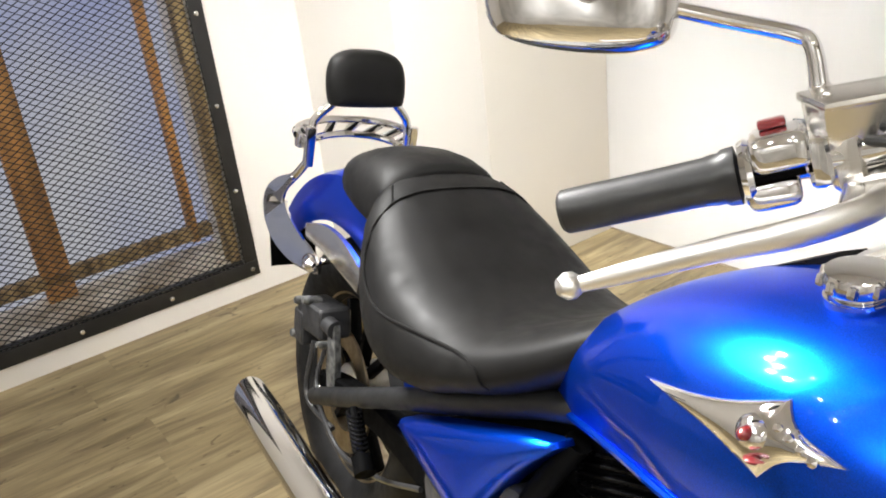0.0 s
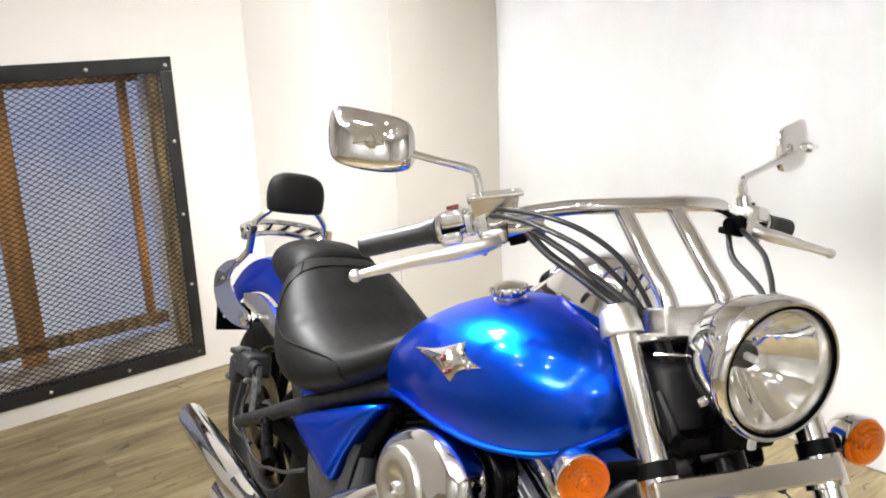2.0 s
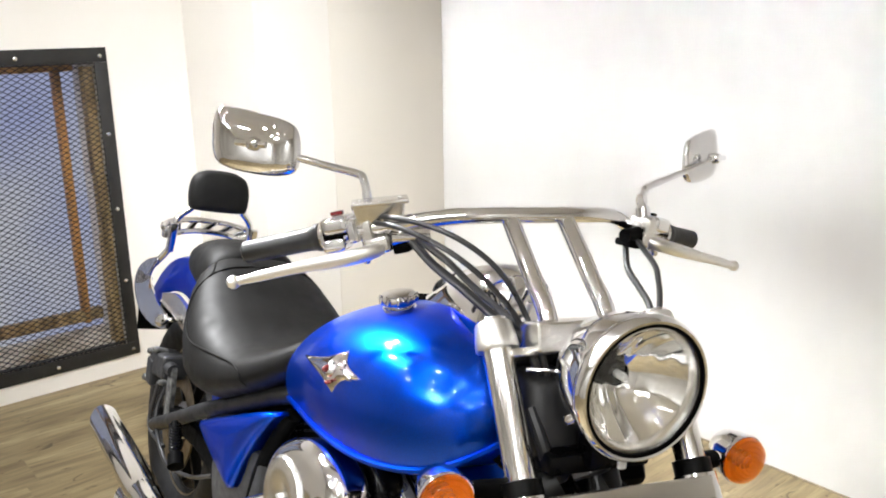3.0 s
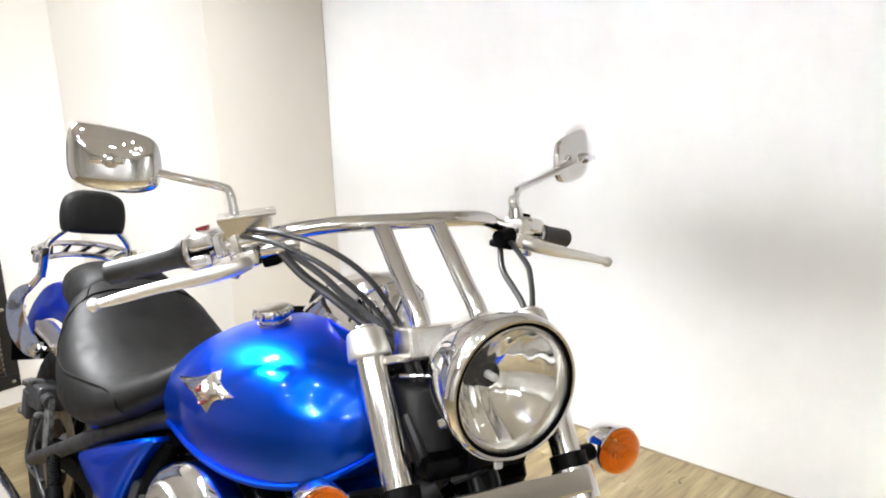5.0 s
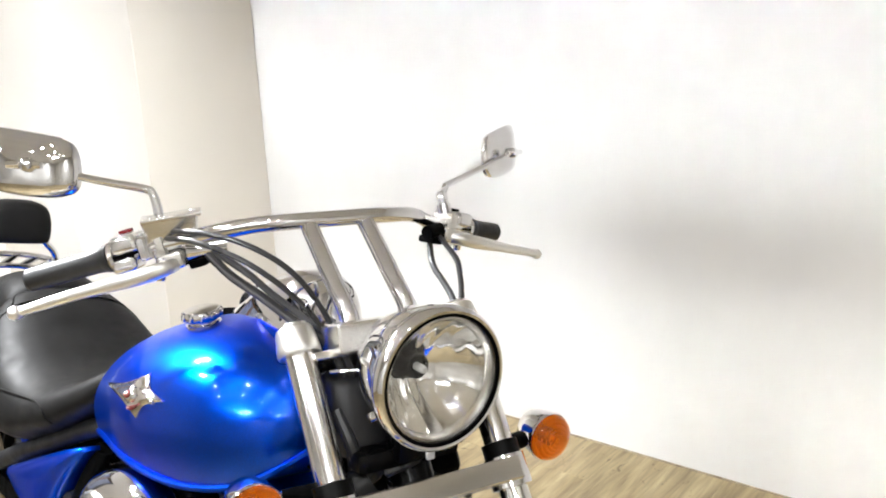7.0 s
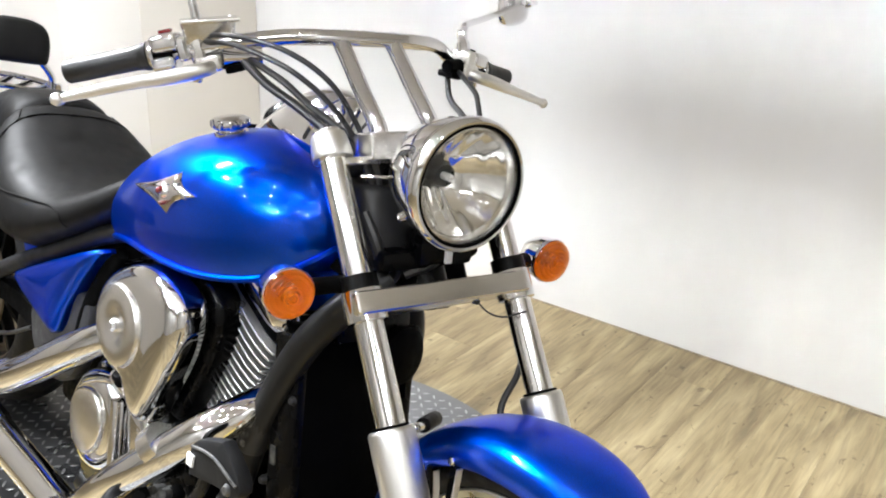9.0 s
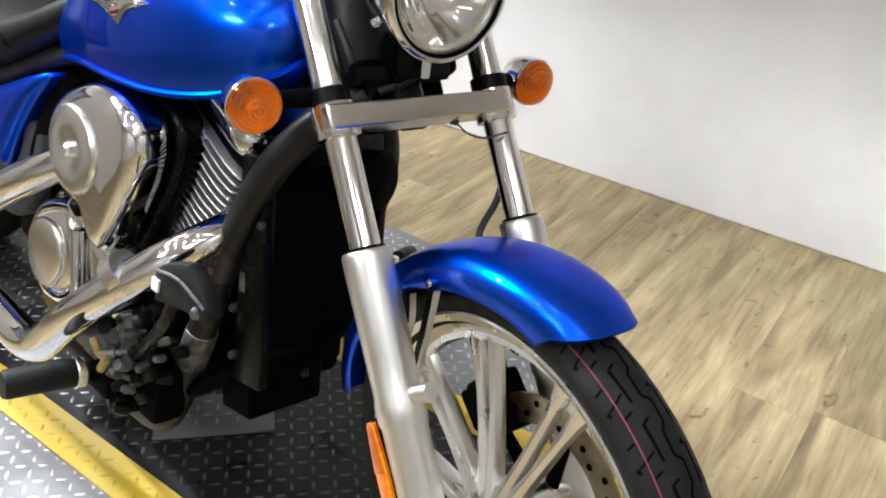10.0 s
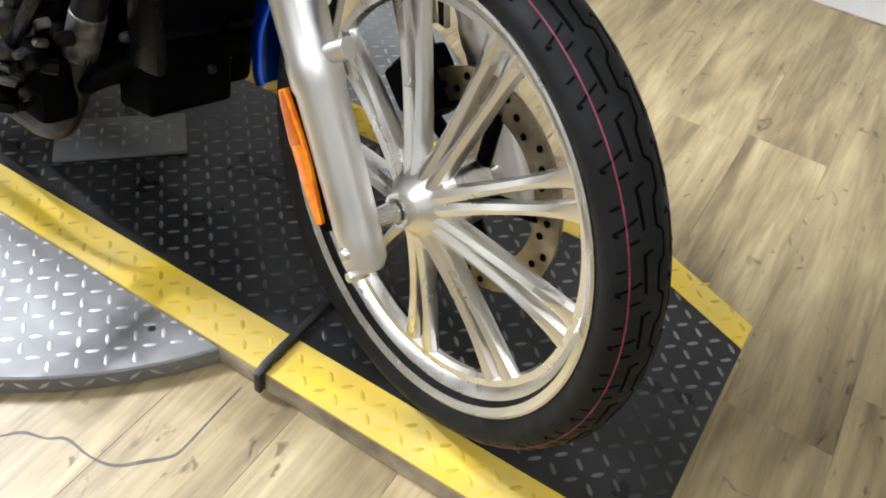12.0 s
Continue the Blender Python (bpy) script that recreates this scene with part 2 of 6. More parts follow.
def plank_material():
    """Wood-look floor planks: long grain, knots and a tone of its own for each plank."""
    m = bpy.data.materials.new("wood_plank")
    m.use_nodes = True
    nt = m.node_tree
    b = nt.nodes["Principled BSDF"]
    co = nt.nodes.new("ShaderNodeTexCoord")
    info = nt.nodes.new("ShaderNodeObjectInfo")
    off = nt.nodes.new("ShaderNodeVectorMath")
    off.operation = "MULTIPLY_ADD"
    off.inputs[1].default_value = (1, 1, 1)
    comb = nt.nodes.new("ShaderNodeCombineXYZ")
    sc = nt.nodes.new("ShaderNodeMath")
    sc.operation = "MULTIPLY"
    sc.inputs[1].default_value = 37.0
    nt.links.new(info.outputs["Random"], sc.inputs[0])
    for i in range(3):
        nt.links.new(sc.outputs[0], comb.inputs[i])
    nt.links.new(co.outputs["Object"], off.inputs[0])
    nt.links.new(comb.outputs[0], off.inputs[2])

    def grain(scale, stretch, detail, dist=0.0):
        mp = nt.nodes.new("ShaderNodeMapping")
        mp.inputs["Scale"].default_value = stretch
        nt.links.new(off.outputs[0], mp.inputs["Vector"])
        n = nt.nodes.new("ShaderNodeTexNoise")
        n.inputs["Scale"].default_value, n.inputs["Detail"].default_value = scale, detail
        n.inputs["Distortion"].default_value = dist
        nt.links.new(mp.outputs["Vector"], n.inputs["Vector"])
        return n.outputs["Fac"]

    wide = grain(3.4, (4.2, 0.6, 1), 7, 0.7)
    fine = grain(9, (9, 0.7, 1), 8, 0.6)
    knot = grain(13, (1.8, 1.0, 1), 3, 1.5)
    r1 = nt.nodes.new("ShaderNodeValToRGB")
    els = r1.color_ramp.elements
    els[0].position, els[0].color = 0.26, (0.150, 0.112, 0.060, 1)
    els[1].position, els[1].color = 0.74, (0.47, 0.385, 0.225, 1)
    mid = els.new(0.5)
    mid.color = (0.305, 0.240, 0.130, 1)
    nt.links.new(wide, r1.inputs["Fac"])
    r2 = nt.nodes.new("ShaderNodeValToRGB")
    r2.color_ramp.elements[0].position, r2.color_ramp.elements[0].color = 0.34, (0.78, 0.77, 0.76, 1)
    r2.color_ramp.elements[1].position, r2.color_ramp.elements[1].color = 0.62, (1.08, 1.07, 1.05, 1)
    nt.links.new(fine, r2.inputs["Fac"])
    mx = nt.nodes.new("ShaderNodeVectorMath")
    mx.operation = "MULTIPLY"
    nt.links.new(r1.outputs["Color"], mx.inputs[0])
    nt.links.new(r2.outputs["Color"], mx.inputs[1])
    r3 = nt.nodes.new("ShaderNodeValToRGB")
    r3.color_ramp.elements[0].position, r3.color_ramp.elements[0].color = 0.27, (0.45, 0.42, 0.40, 1)
    r3.color_ramp.elements[1].position, r3.color_ramp.elements[1].color = 0.36, (1, 1, 1, 1)
    nt.links.new(knot, r3.inputs["Fac"])
    mx2 = nt.nodes.new("ShaderNodeVectorMath")
    mx2.operation = "MULTIPLY"
    nt.links.new(mx.outputs["Vector"], mx2.inputs[0])
    nt.links.new(r3.outputs["Color"], mx2.inputs[1])
    mr = nt.nodes.new("ShaderNodeMapRange")
    mr.inputs["To Min"].default_value, mr.inputs["To Max"].default_value = 0.92, 1.08
    nt.links.new(info.outputs["Random"], mr.inputs["Value"])
    mul = nt.nodes.new("ShaderNodeVectorMath")
    mul.operation = "SCALE"
    nt.links.new(mx2.outputs["Vector"], mul.inputs[0])
    nt.links.new(mr.outputs["Result"], mul.inputs["Scale"])
    nt.links.new(mul.outputs["Vector"], b.inputs["Base Color"])
    b.inputs["Roughness"].default_value = 0.45
    bp = nt.nodes.new("ShaderNodeBump")
    bp.inputs["Strength"].default_value, bp.inputs["Distance"].default_value = 0.25, 0.002
    nt.links.new(fine, bp.inputs["Height"])
    nt.links.new(bp.outputs["Normal"], b.inputs["Normal"])
    return m


PLANK = plank_material()


def glow_material(name, colour, strength):
    m = bpy.data.materials.new(name)
    m.use_nodes = True
    nt = m.node_tree
    nt.nodes.remove(nt.nodes["Principled BSDF"])
    em = nt.nodes.new("ShaderNodeEmission")
    em.inputs["Strength"].default_value = strength
    co = nt.nodes.new("ShaderNodeTexCoord")
    n = nt.nodes.new("ShaderNodeTexNoise")
    n.inputs["Scale"].default_value, n.inputs["Detail"].default_value = 1.6, 2
    nt.links.new(co.outputs["Object"], n.inputs["Vector"])
    r = nt.nodes.new("ShaderNodeValToRGB")
    r.color_ramp.elements[0].position, r.color_ramp.elements[1].position = 0.3, 0.7
    r.color_ramp.elements[0].color = (*[c * f for c, f in zip(colour, (0.60, 0.66, 0.98))], 1)
    r.color_ramp.elements[1].color = (*colour, 1)
    nt.links.new(n.outputs["Fac"], r.inputs["Fac"])
    nt.links.new(r.outputs["Color"], em.inputs["Color"])
    nt.links.new(em.outputs["Emission"], nt.nodes["Material Output"].inputs["Surface"])
    return m


DAYLIGHT = glow_material("daylight_film", (0.80, 0.81, 0.85), 0.56)


# ---- mesh helpers ----
def V(*p):
    return Vector(p)


def catmull(pts, sub):
    """Points on a smooth line through pts (tuples of any length)."""
    if len(pts) < 3 or sub < 2:
        return [tuple(p) for p in pts]
    a = np.array(pts, float)
    a = np.vstack([2 * a[0] - a[1], a, 2 * a[-1] - a[-2]])
    out = []
    for i in range(1, len(a) - 2):
        p0, p1, p2, p3 = a[i - 1:i + 3]
        for s in np.arange(sub) / sub:
            out.append(0.5 * (2 * p1 + (p2 - p0) * s + (2 * p0 - 5 * p1 + 4 * p2 - p3) * s * s + (3 * p1 - p0 - 3 * p2 + p3) * s ** 3))
    out.append(a[-2])
    return [tuple(map(float, p)) for p in out]


def loft(bm, rings, cap=True, closed=True, loop=False):
    """Skins a list of rings (equal numbers of points)."""
    vs = [[bm.verts.new(p) for p in ring] for ring in rings]
    n = len(vs[0])
    pairs = list(zip(vs, vs[1:])) + ([(vs[-1], vs[0])] if loop else [])
    for a, b in pairs:
        for i in range(n if closed else n - 1):
            j = (i + 1) % n
            bm.faces.new((a[i], a[j], b[j], b[i]))
    if cap and closed and not loop:
        bm.faces.new(list(reversed(vs[0])))
        bm.faces.new(vs[-1])
    return vs


def tube(bm, pts, r, n=12, sub=6, loop=False):
    """A round tube along pts. r: one radius or one for each point."""
    rs = r if isinstance(r, (list, tuple)) else [r] * len(pts)
    if loop:
        line = [(*p, q) for p, q in zip(pts, rs)]
    else:
        line = catmull([(*p, q) for p, q in zip(pts, rs)], sub)
    P = [Vector(p[:3]) for p in line]
    up = None
    rings = []
    m = len(P)
    for i, p in enumerate(P):
        if loop:
            d = (P[(i + 1) % m] - P[i - 1]).normalized()
        else:
            d = (P[min(i + 1, m - 1)] - P[max(i - 1, 0)]).normalized()
        if up is None:
            up = Vector((0, 0, 1)) if abs(d.z) < 0.9 else Vector((0, 1, 0))
        side = d.cross(up).normalized()
        up = side.cross(d).normalized()
        rings.append([tuple(p + (side * math.cos(k * math.tau / n) + up * math.sin(k * math.tau / n)) * line[i][3]) for k in range(n)])
    loft(bm, rings, loop=loop)


def strip(bm, pts, width, thick, sub=6, side=(0, 1, 0)):
    """A flat bar along pts; its thickness lies along side. width: one or one for each point."""
    ws = width if isinstance(width, (list, tuple)) else [width] * len(pts)
    line = catmull([(*p, q) for p, q in zip(pts, ws)], sub)
    P = [Vector(p[:3]) for p in line]
    s = Vector(side).normalized()
    rings = []
    for i, p in enumerate(P):
        d = (P[min(i + 1, len(P) - 1)] - P[max(i - 1, 0)]).normalized()
        u = s.cross(d).normalized()
        w = line[i][3] / 2
        t = thick / 2
        rings.append([tuple(p + u * a + s * b) for a, b in ((-w, -t), (-w * 0.85, -t * 1.3), (w * 0.85, -t * 1.3), (w, -t), (w, t), (w * 0.85, t * 1.3), (-w * 0.85, t * 1.3), (-w, t))])
    loft(bm, rings)


def lathe(bm, prof, origin, axis, n=32, angle=math.tau):
    """Turns a profile of (radius, distance along the axis) about an axis."""
    o, a = Vector(origin), Vector(axis).normalized()
    u = a.orthogonal().normalized()
    w = a.cross(u)
    full = abs(angle - math.tau) < 1e-6
    rings = []
    for r, h in prof:
        rings.append([bm.verts.new(o + a * h + (u * math.cos(k * angle / n) + w * math.sin(k * angle / n)) * max(r, 1e-5)) for k in range(n if full else n + 1)])
    m = n if full else n
    for A, B in zip(rings, rings[1:]):
        for i in range(m):
            j = (i + 1) % n if full else i + 1
            bm.faces.new((A[i], A[j], B[j], B[i]))
    return rings


def box(bm, c, size, m=None, bevel=0.003, seg=2):
    """A bevelled box."""
    r = bmesh.ops.create_cube(bm, size=1.0)
    vs = r["verts"]
    bmesh.ops.scale(bm, vec=size, verts=vs)
    if bevel:
        es = list({e for v in vs for e in v.link_edges})
        q = bmesh.ops.bevel(bm, geom=es + vs, offset=min(bevel, min(size) * 0.45), segments=seg, affect="EDGES", profile=0.6)
        vs = list({v for f in q["faces"] for v in f.verts} | {v for v in vs if v.is_valid})
    if m is not None:
        bmesh.ops.transform(bm, matrix=m, verts=vs)
    bmesh.ops.translate(bm, vec=c, verts=vs)
    return vs


def slab(bm, outline, at, thick, bevel=0.004, seg=2):
    """A plate: a closed outline in two numbers, placed by at(u, v, w), with w from 0 to thick and rounded rims."""
    n = len(outline)
    cx = sum(p[0] for p in outline) / n
    cy = sum(p[1] for p in outline) / n
    rings = []
    steps = [(0, 0.0)] if not bevel else []
    if bevel:
        for k in range(seg + 1):
            a = k / seg * math.pi / 2
            steps.append((bevel * (1 - math.sin(a)), bevel * (1 - math.cos(a))))
        back = [(i, thick - w) for i, w in reversed(steps)]
        steps = steps + back
    else:
        steps = [(0, 0.0), (0, thick)]
    for inset, w in steps:
        ring = []
        for u, v in outline:
            d = math.hypot(u - cx, v - cy) or 1
            f = max(0.05, 1 - inset / d)
            ring.append(tuple(at(cx + (u - cx) * f, cy + (v - cy) * f, w)))
        rings.append(ring)
    loft(bm, rings)


def rounded(points, sub=5):
    """A closed smooth outline through points."""
    pts = list(points)
    a = pts[-2:] + pts + pts[:2]
    line = catmull(a, sub)
    return line[2 * sub:2 * sub + len(pts) * sub]


def finish(bm, angle=35):
    bmesh.ops.recalc_face_normals(bm, faces=bm.faces)
    for f in bm.faces:
        f.smooth = True
    return angle


def to_mesh(name, bm, mat, angle=35):
    finish(bm)
    me = bpy.data.meshes.new(name)
    bm.to_mesh(me)
    bm.free()
    me.materials.append(mat)
    me.set_sharp_from_angle(angle=radians(angle))
    return me


def part(name, bm, mat, parent=None, label="", front=False, angle=35):
    """Links a bmesh as one mesh object under a thing or a part."""
    ob = new(name, to_mesh(name, bm, mat, angle))
    ob.parent = parent
    if front:
        ob.matrix_local = STEER
    if label:
        ob["label"] = label
    return ob


def B():
    return bmesh.new()

# ---- the room ----
ROOM = Matrix.Rotation(0.012, 4, "Z")
WALL_A, WALL_B, COLUMN = -1.472, 1.755, -0.873      # back wall, side wall, face of the boxed corner
FAR_X, FAR_Y = 4.6, -3.6
OPEN_Y, OPEN_Z = (-0.700, 0.500), (0.115, 1.300)     # the opening behind the steel grate
P = 0.045                                            # top of the display stand


def room_box(name, lo, hi, mat, label="", category="", bevel=0.0):
    bm = B()
    c = [(a + b) / 2 for a, b in zip(lo, hi)]
    s = [b - a for a, b in zip(lo, hi)]
    box(bm, c, s, bevel=bevel)
    ob = part(name, bm, mat)
    ob.matrix_world = ROOM
    return tagged(ob, label, category, kind="structure")


T = 0.30
# back wall in four pieces round the opening
bm = B()
for lo, hi in (((WALL_A - T, FAR_Y, 0), (WALL_A, OPEN_Y[0], CEILING)), ((WALL_A - T, OPEN_Y[1], 0), (WALL_A, WALL_B, CEILING)),
               ((WALL_A - T, OPEN_Y[0], 0), (WALL_A, OPEN_Y[1], OPEN_Z[0])), ((WALL_A - T, OPEN_Y[0], OPEN_Z[1]), (WALL_A, OPEN_Y[1], CEILING))):
    box(bm, [(a + b) / 2 for a, b in zip(lo, hi)], [b - a for a, b in zip(lo, hi)], bevel=0)
wall_w = part("wall_west", bm, CREAM_WALL)
wall_w.matrix_world = ROOM
tagged(wall_w, "white painted wall with a steel grated opening", "wall", kind="structure")
room_box("wall_north", (WALL_A - T, WALL_B, 0), (FAR_X, WALL_B + T, CEILING), WHITE_WALL, "white painted wall beside the motorcycle stand", "wall")
room_box("wall_corner", (WALL_A + 0.001, 0.868, 0), (COLUMN, WALL_B - 0.001, CEILING - 0.001), CREAM_WALL, "white boxed-out corner of the wall", "wall", 0.004)
room_box("trim", (COLUMN - 0.002, 1.185, 0.0), (COLUMN + 0.0025, WALL_B - 0.003, CEILING - 0.002), BEIGE_WALL, "cream painted wall panel in the corner", "panel", 0.001)
# unseen walls and ceiling added to close the room and fill reflections
room_box("wall_east", (FAR_X, FAR_Y, 0), (FAR_X + T, WALL_B, CEILING), UNSEEN_WALL, "unseen closing wall, mottled for the chrome to reflect", "wall")
room_box("wall_south", (WALL_A - T, FAR_Y - T, 0), (FAR_X, FAR_Y, CEILING), UNSEEN_WALL, "unseen closing wall, mottled for the chrome to reflect", "wall")
room_box("ceiling", (WALL_A - T, FAR_Y - T, CEILING), (FAR_X + T, WALL_B + T, CEILING + 0.1), CEIL, "plain white ceiling", "ceiling")
floor = room_box("floor", (WALL_A - T, FAR_Y - T, -0.12), (FAR_X + T, WALL_B + T, -0.003), ALLOY_DARK, "wood-look plank floor with worn knotty grain", "floor")

# the shadow gap between wall and floor, put in as a dark strip
room_box("foot_shade_strip", (COLUMN, WALL_B - 0.006, -0.002), (FAR_X, WALL_B - 0.001, 0.005), DUSTY_EDGE, "thin dark strip painting the shadow gap at the foot of the wall", "joint")

# ---- what lies behind the grate: deep reveal, worn wooden frame, film-covered window ----
win = tagged(new("window_1"), "film-covered window lit by daylight in a worn brown wooden frame", "window", kind="structure")
win.matrix_world = ROOM
bm = B()
box(bm, (WALL_A - T - 0.012, -0.1, 0.7), (0.02, 1.30, 1.30), bevel=0)
part("pane", bm, DAYLIGHT, win, "bluish film-covered pane")
XW = WALL_A - 0.235
bm = B()
box(bm, (XW, -0.083, 0.72), (0.05, 0.096, 1.2), bevel=0.006)
part("mullion", bm, RUST_WOOD, win, "brown stained post")
bm = B()
box(bm, (XW, 0.412, 0.74), (0.05, 0.030, 1.12), bevel=0.005)
part("window_frame", bm, RUST_WOOD, win)
bm = B()
box(bm, (XW, -0.1, 0.213), (0.05, 1.16, 0.048), bevel=0.006)
part("window_rail", bm, OLD_WOOD, win)
bm = B()
box(bm, (XW, -0.1, 1.272), (0.05, 1.16, 0.05), bevel=0.006)
part("window_rail", bm, RUST_WOOD, win)
bm = B()
box(bm, (WALL_A - 0.16, -0.1, OPEN_Z[0] + 0.012), (0.27, 1.19, 0.02), bevel=0.004)
part("window_sill", bm, DUSTY_SILL, win, "dusty worn wooden sill")
rnd = random.Random(4)
bm = B()
y0 = OPEN_Y[1] - 0.022
z = OPEN_Z[0] + 0.022
while z < OPEN_Z[1] - 0.03:           # rough side board with a lumpy edge
    h = min(rnd.uniform(0.12, 0.26), OPEN_Z[1] - 0.01 - z)
    box(bm, (WALL_A - 0.045, y0 - 0.004 + rnd.uniform(-0.004, 0.004), z + h / 2), (0.06, 0.040, h), bevel=0.006)
    z += h + 0.001
part("side_board", bm, OLD_WOOD, win, "rough worn wooden board")
bm = B()
for k, (yy, zz, s) in enumerate(((-0.40, 0.27, 0.075), (-0.52, 0.25, 0.06), (-0.62, 0.262, 0.07))):
    box(bm, (XW + 0.05, yy, zz), (0.05, s, 0.05 + 0.04 * (k == 0)), bevel=0.004)
part("offcut", bm, OLD_WOOD, win, "wood offcuts lying on the sill")

# ---- the steel grate ----
grate = tagged(new("steel_grate"), "black framed expanded steel grate bolted to the wall", "grate")
grate.matrix_world = ROOM
GY = (-0.735, 0.541)
GZ = (0.074, 1.343)
for nm, lo, hi in (("frame_bar", (GY[0], GZ[0]), (GY[1], GZ[0] + 0.056)), ("frame_bar", (GY[0], GZ[1] - 0.056), (GY[1], GZ[1])),
                   ("frame_bar", (GY[0], GZ[0] + 0.057), (GY[0] + 0.05, GZ[1] - 0.057)), ("frame_bar", (GY[1] - 0.05, GZ[0] + 0.057), (GY[1], GZ[1] - 0.057))):
    bm = B()
    box(bm, (WALL_A + 0.006, (lo[0] + hi[0]) / 2, (lo[1] + hi[1]) / 2), (0.008, hi[0] - lo[0], hi[1] - lo[1]), bevel=0.0015)
    part(nm, bm, BLACK_STEEL, grate)
# angle-iron lip round the opening
for a, b in (((GY[0] + 0.05, GZ[0] + 0.06), (GY[1] - 0.05, GZ[0] + 0.06)), ((GY[0] + 0.05, GZ[1] - 0.06), (GY[1] - 0.05, GZ[1] - 0.06))):
    bm = B()
    box(bm, (WALL_A - 0.012, (a[0] + b[0]) / 2, a[1]), (0.03, b[0] - a[0], 0.005), bevel=0.001)
    part("lip", bm, BLACK_STEEL, grate)
bolt_mesh = None
for k in range(5):
    for yy, zz in ((0.514, 0.100 + 0.3028 * k), (-0.704, 0.100 + 0.3028 * k), (0.514 - 0.3045 * k, 0.100), (0.514 - 0.3045 * k, 1.311)):
        if (k in (0, 4)) and zz not in (0.100, 1.311):
            continue
        if bolt_mesh is None:
            bm = B()
            lathe(bm, [(0.0, 0.006), (0.004, 0.0058), (0.0075, 0.004), (0.009, 0.0)], (0, 0, 0), (1, 0, 0), 12)
            bolt_mesh = to_mesh("bolt", bm, CHROME_SATIN)
        ob = new("bolt", bolt_mesh)
        ob.parent = grate
        ob.matrix_local = Matrix.Translation((WALL_A + 0.010, yy, zz))
# expanded metal: rows of zigzag strands that meet at the knuckles
verts, faces = [], []
PW, PH = 0.0356, 0.0212
ya, yb = GY[0] + 0.035, GY[1] - 0.035
za, zb = GZ[0] + 0.04, GZ[1] - 0.04
rows = int((zb - za) / PH) + 1
cols = int((yb - ya) / (PW / 2))
for i in range(rows):
    for sgn in (1, -1):
        zc = za + i * PH + (0 if sgn > 0 else PH)
        base = len(verts)
        for j in range(cols + 1):
            yy = ya + j * PW / 2
            up = (j + (0 if sgn > 0 else 0)) % 2
            zz = zc + sgn * (up * (PH / 2 - 0.0012) + 0.0006)
            w, d = 0.0016, 0.0016
            tilt = 0.0012 * (1 if (j % 2) else -1)
            for a, b in ((-d, -w), (d, -w), (d, w), (-d, w)):
                verts.append((WALL_A - 0.001 + a + tilt, yy, zz + b))
        for j in range(cols):
            p, q = base + 4 * j, base + 4 * (j + 1)
            for k in range(4):
                faces.append((p + k, p + (k + 1) % 4, q + (k + 1) % 4, q + k))
me = bpy.data.meshes.new("expanded_mesh")
me.from_pydata(verts, [], faces)
me.materials.append(MESH_STEEL)
ob = new("expanded_mesh", me)
ob.parent = grate
tagged(ob, "dark expanded steel mesh", kind="stuff")

# ---- the display stand: turntable and tread plate ----
def tread(name, inside, x0, x1, y0, y1, z, mat, parent, label, pitch=0.0285, size=(0.0110, 0.0031), height=0.0013):
    """The raised lozenges of a tread plate, wherever inside(x, y) holds."""
    verts, faces = [], []
    nx, ny = int((x1 - x0) / pitch) + 1, int((y1 - y0) / pitch) + 1
    for i in range(nx):
        for j in range(ny):
            x, y = x0 + (i + 0.5) * pitch, y0 + (j + 0.5) * pitch
            if not inside(x, y):
                continue
            a = math.radians(45 if (i + j) % 2 else -45)
            c, s = math.cos(a), math.sin(a)
            L, w = size
            b = len(verts)
            for u, v, h in ((-L, 0, 0), (-L * 0.5, -w, 0), (L * 0.5, -w, 0), (L, 0, 0), (L * 0.5, w, 0), (-L * 0.5, w, 0), (-L * 0.55, 0, height), (L * 0.55, 0, height)):
                verts.append((x + u * c - v * s, y + u * s + v * c, z + h))
            faces += [(b, b + 1, b + 6), (b + 1, b + 2, b + 7, b + 6), (b + 2, b + 3, b + 7), (b + 3, b + 4, b + 7), (b + 4, b + 5, b + 6, b + 7), (b + 5, b, b + 6)]
    me = bpy.data.meshes.new(name)
    me.from_pydata(verts, [], faces)
    me.materials.append(mat)
    for f in me.polygons:
        f.use_smooth = True
    ob = new(name, me)
    ob.parent = parent
    return tagged(ob, label, kind="stuff")


DISC_C, DISC_R, DISC_Z = (0.748, 0.235), 0.742, 0.036
disc = tagged(new("turntable"), "round silver tread plate turntable on the wood floor", "turntable")
bm = B()
lathe(bm, [(0, 0), (DISC_R - 0.012, 0.0), (DISC_R, 0.003), (DISC_R, DISC_Z - 0.003), (DISC_R - 0.003, DISC_Z), (0, DISC_Z)], (*DISC_C, 0.0), (0, 0, 1), 96)
part("disc", bm, PLATE_SILVER, disc)
STAND = [(-0.31, -0.148), (1.468, -0.148), (2.056, -0.148), (2.056, 0.400), (1.86, 0.487), (-0.31, 0.487)]


def in_stand(x, y):
    return -0.31 < x < 2.045 and -0.14 < y < min(0.478, 0.487 - (x - 1.86) * 0.44 if x > 1.86 else 0.487)


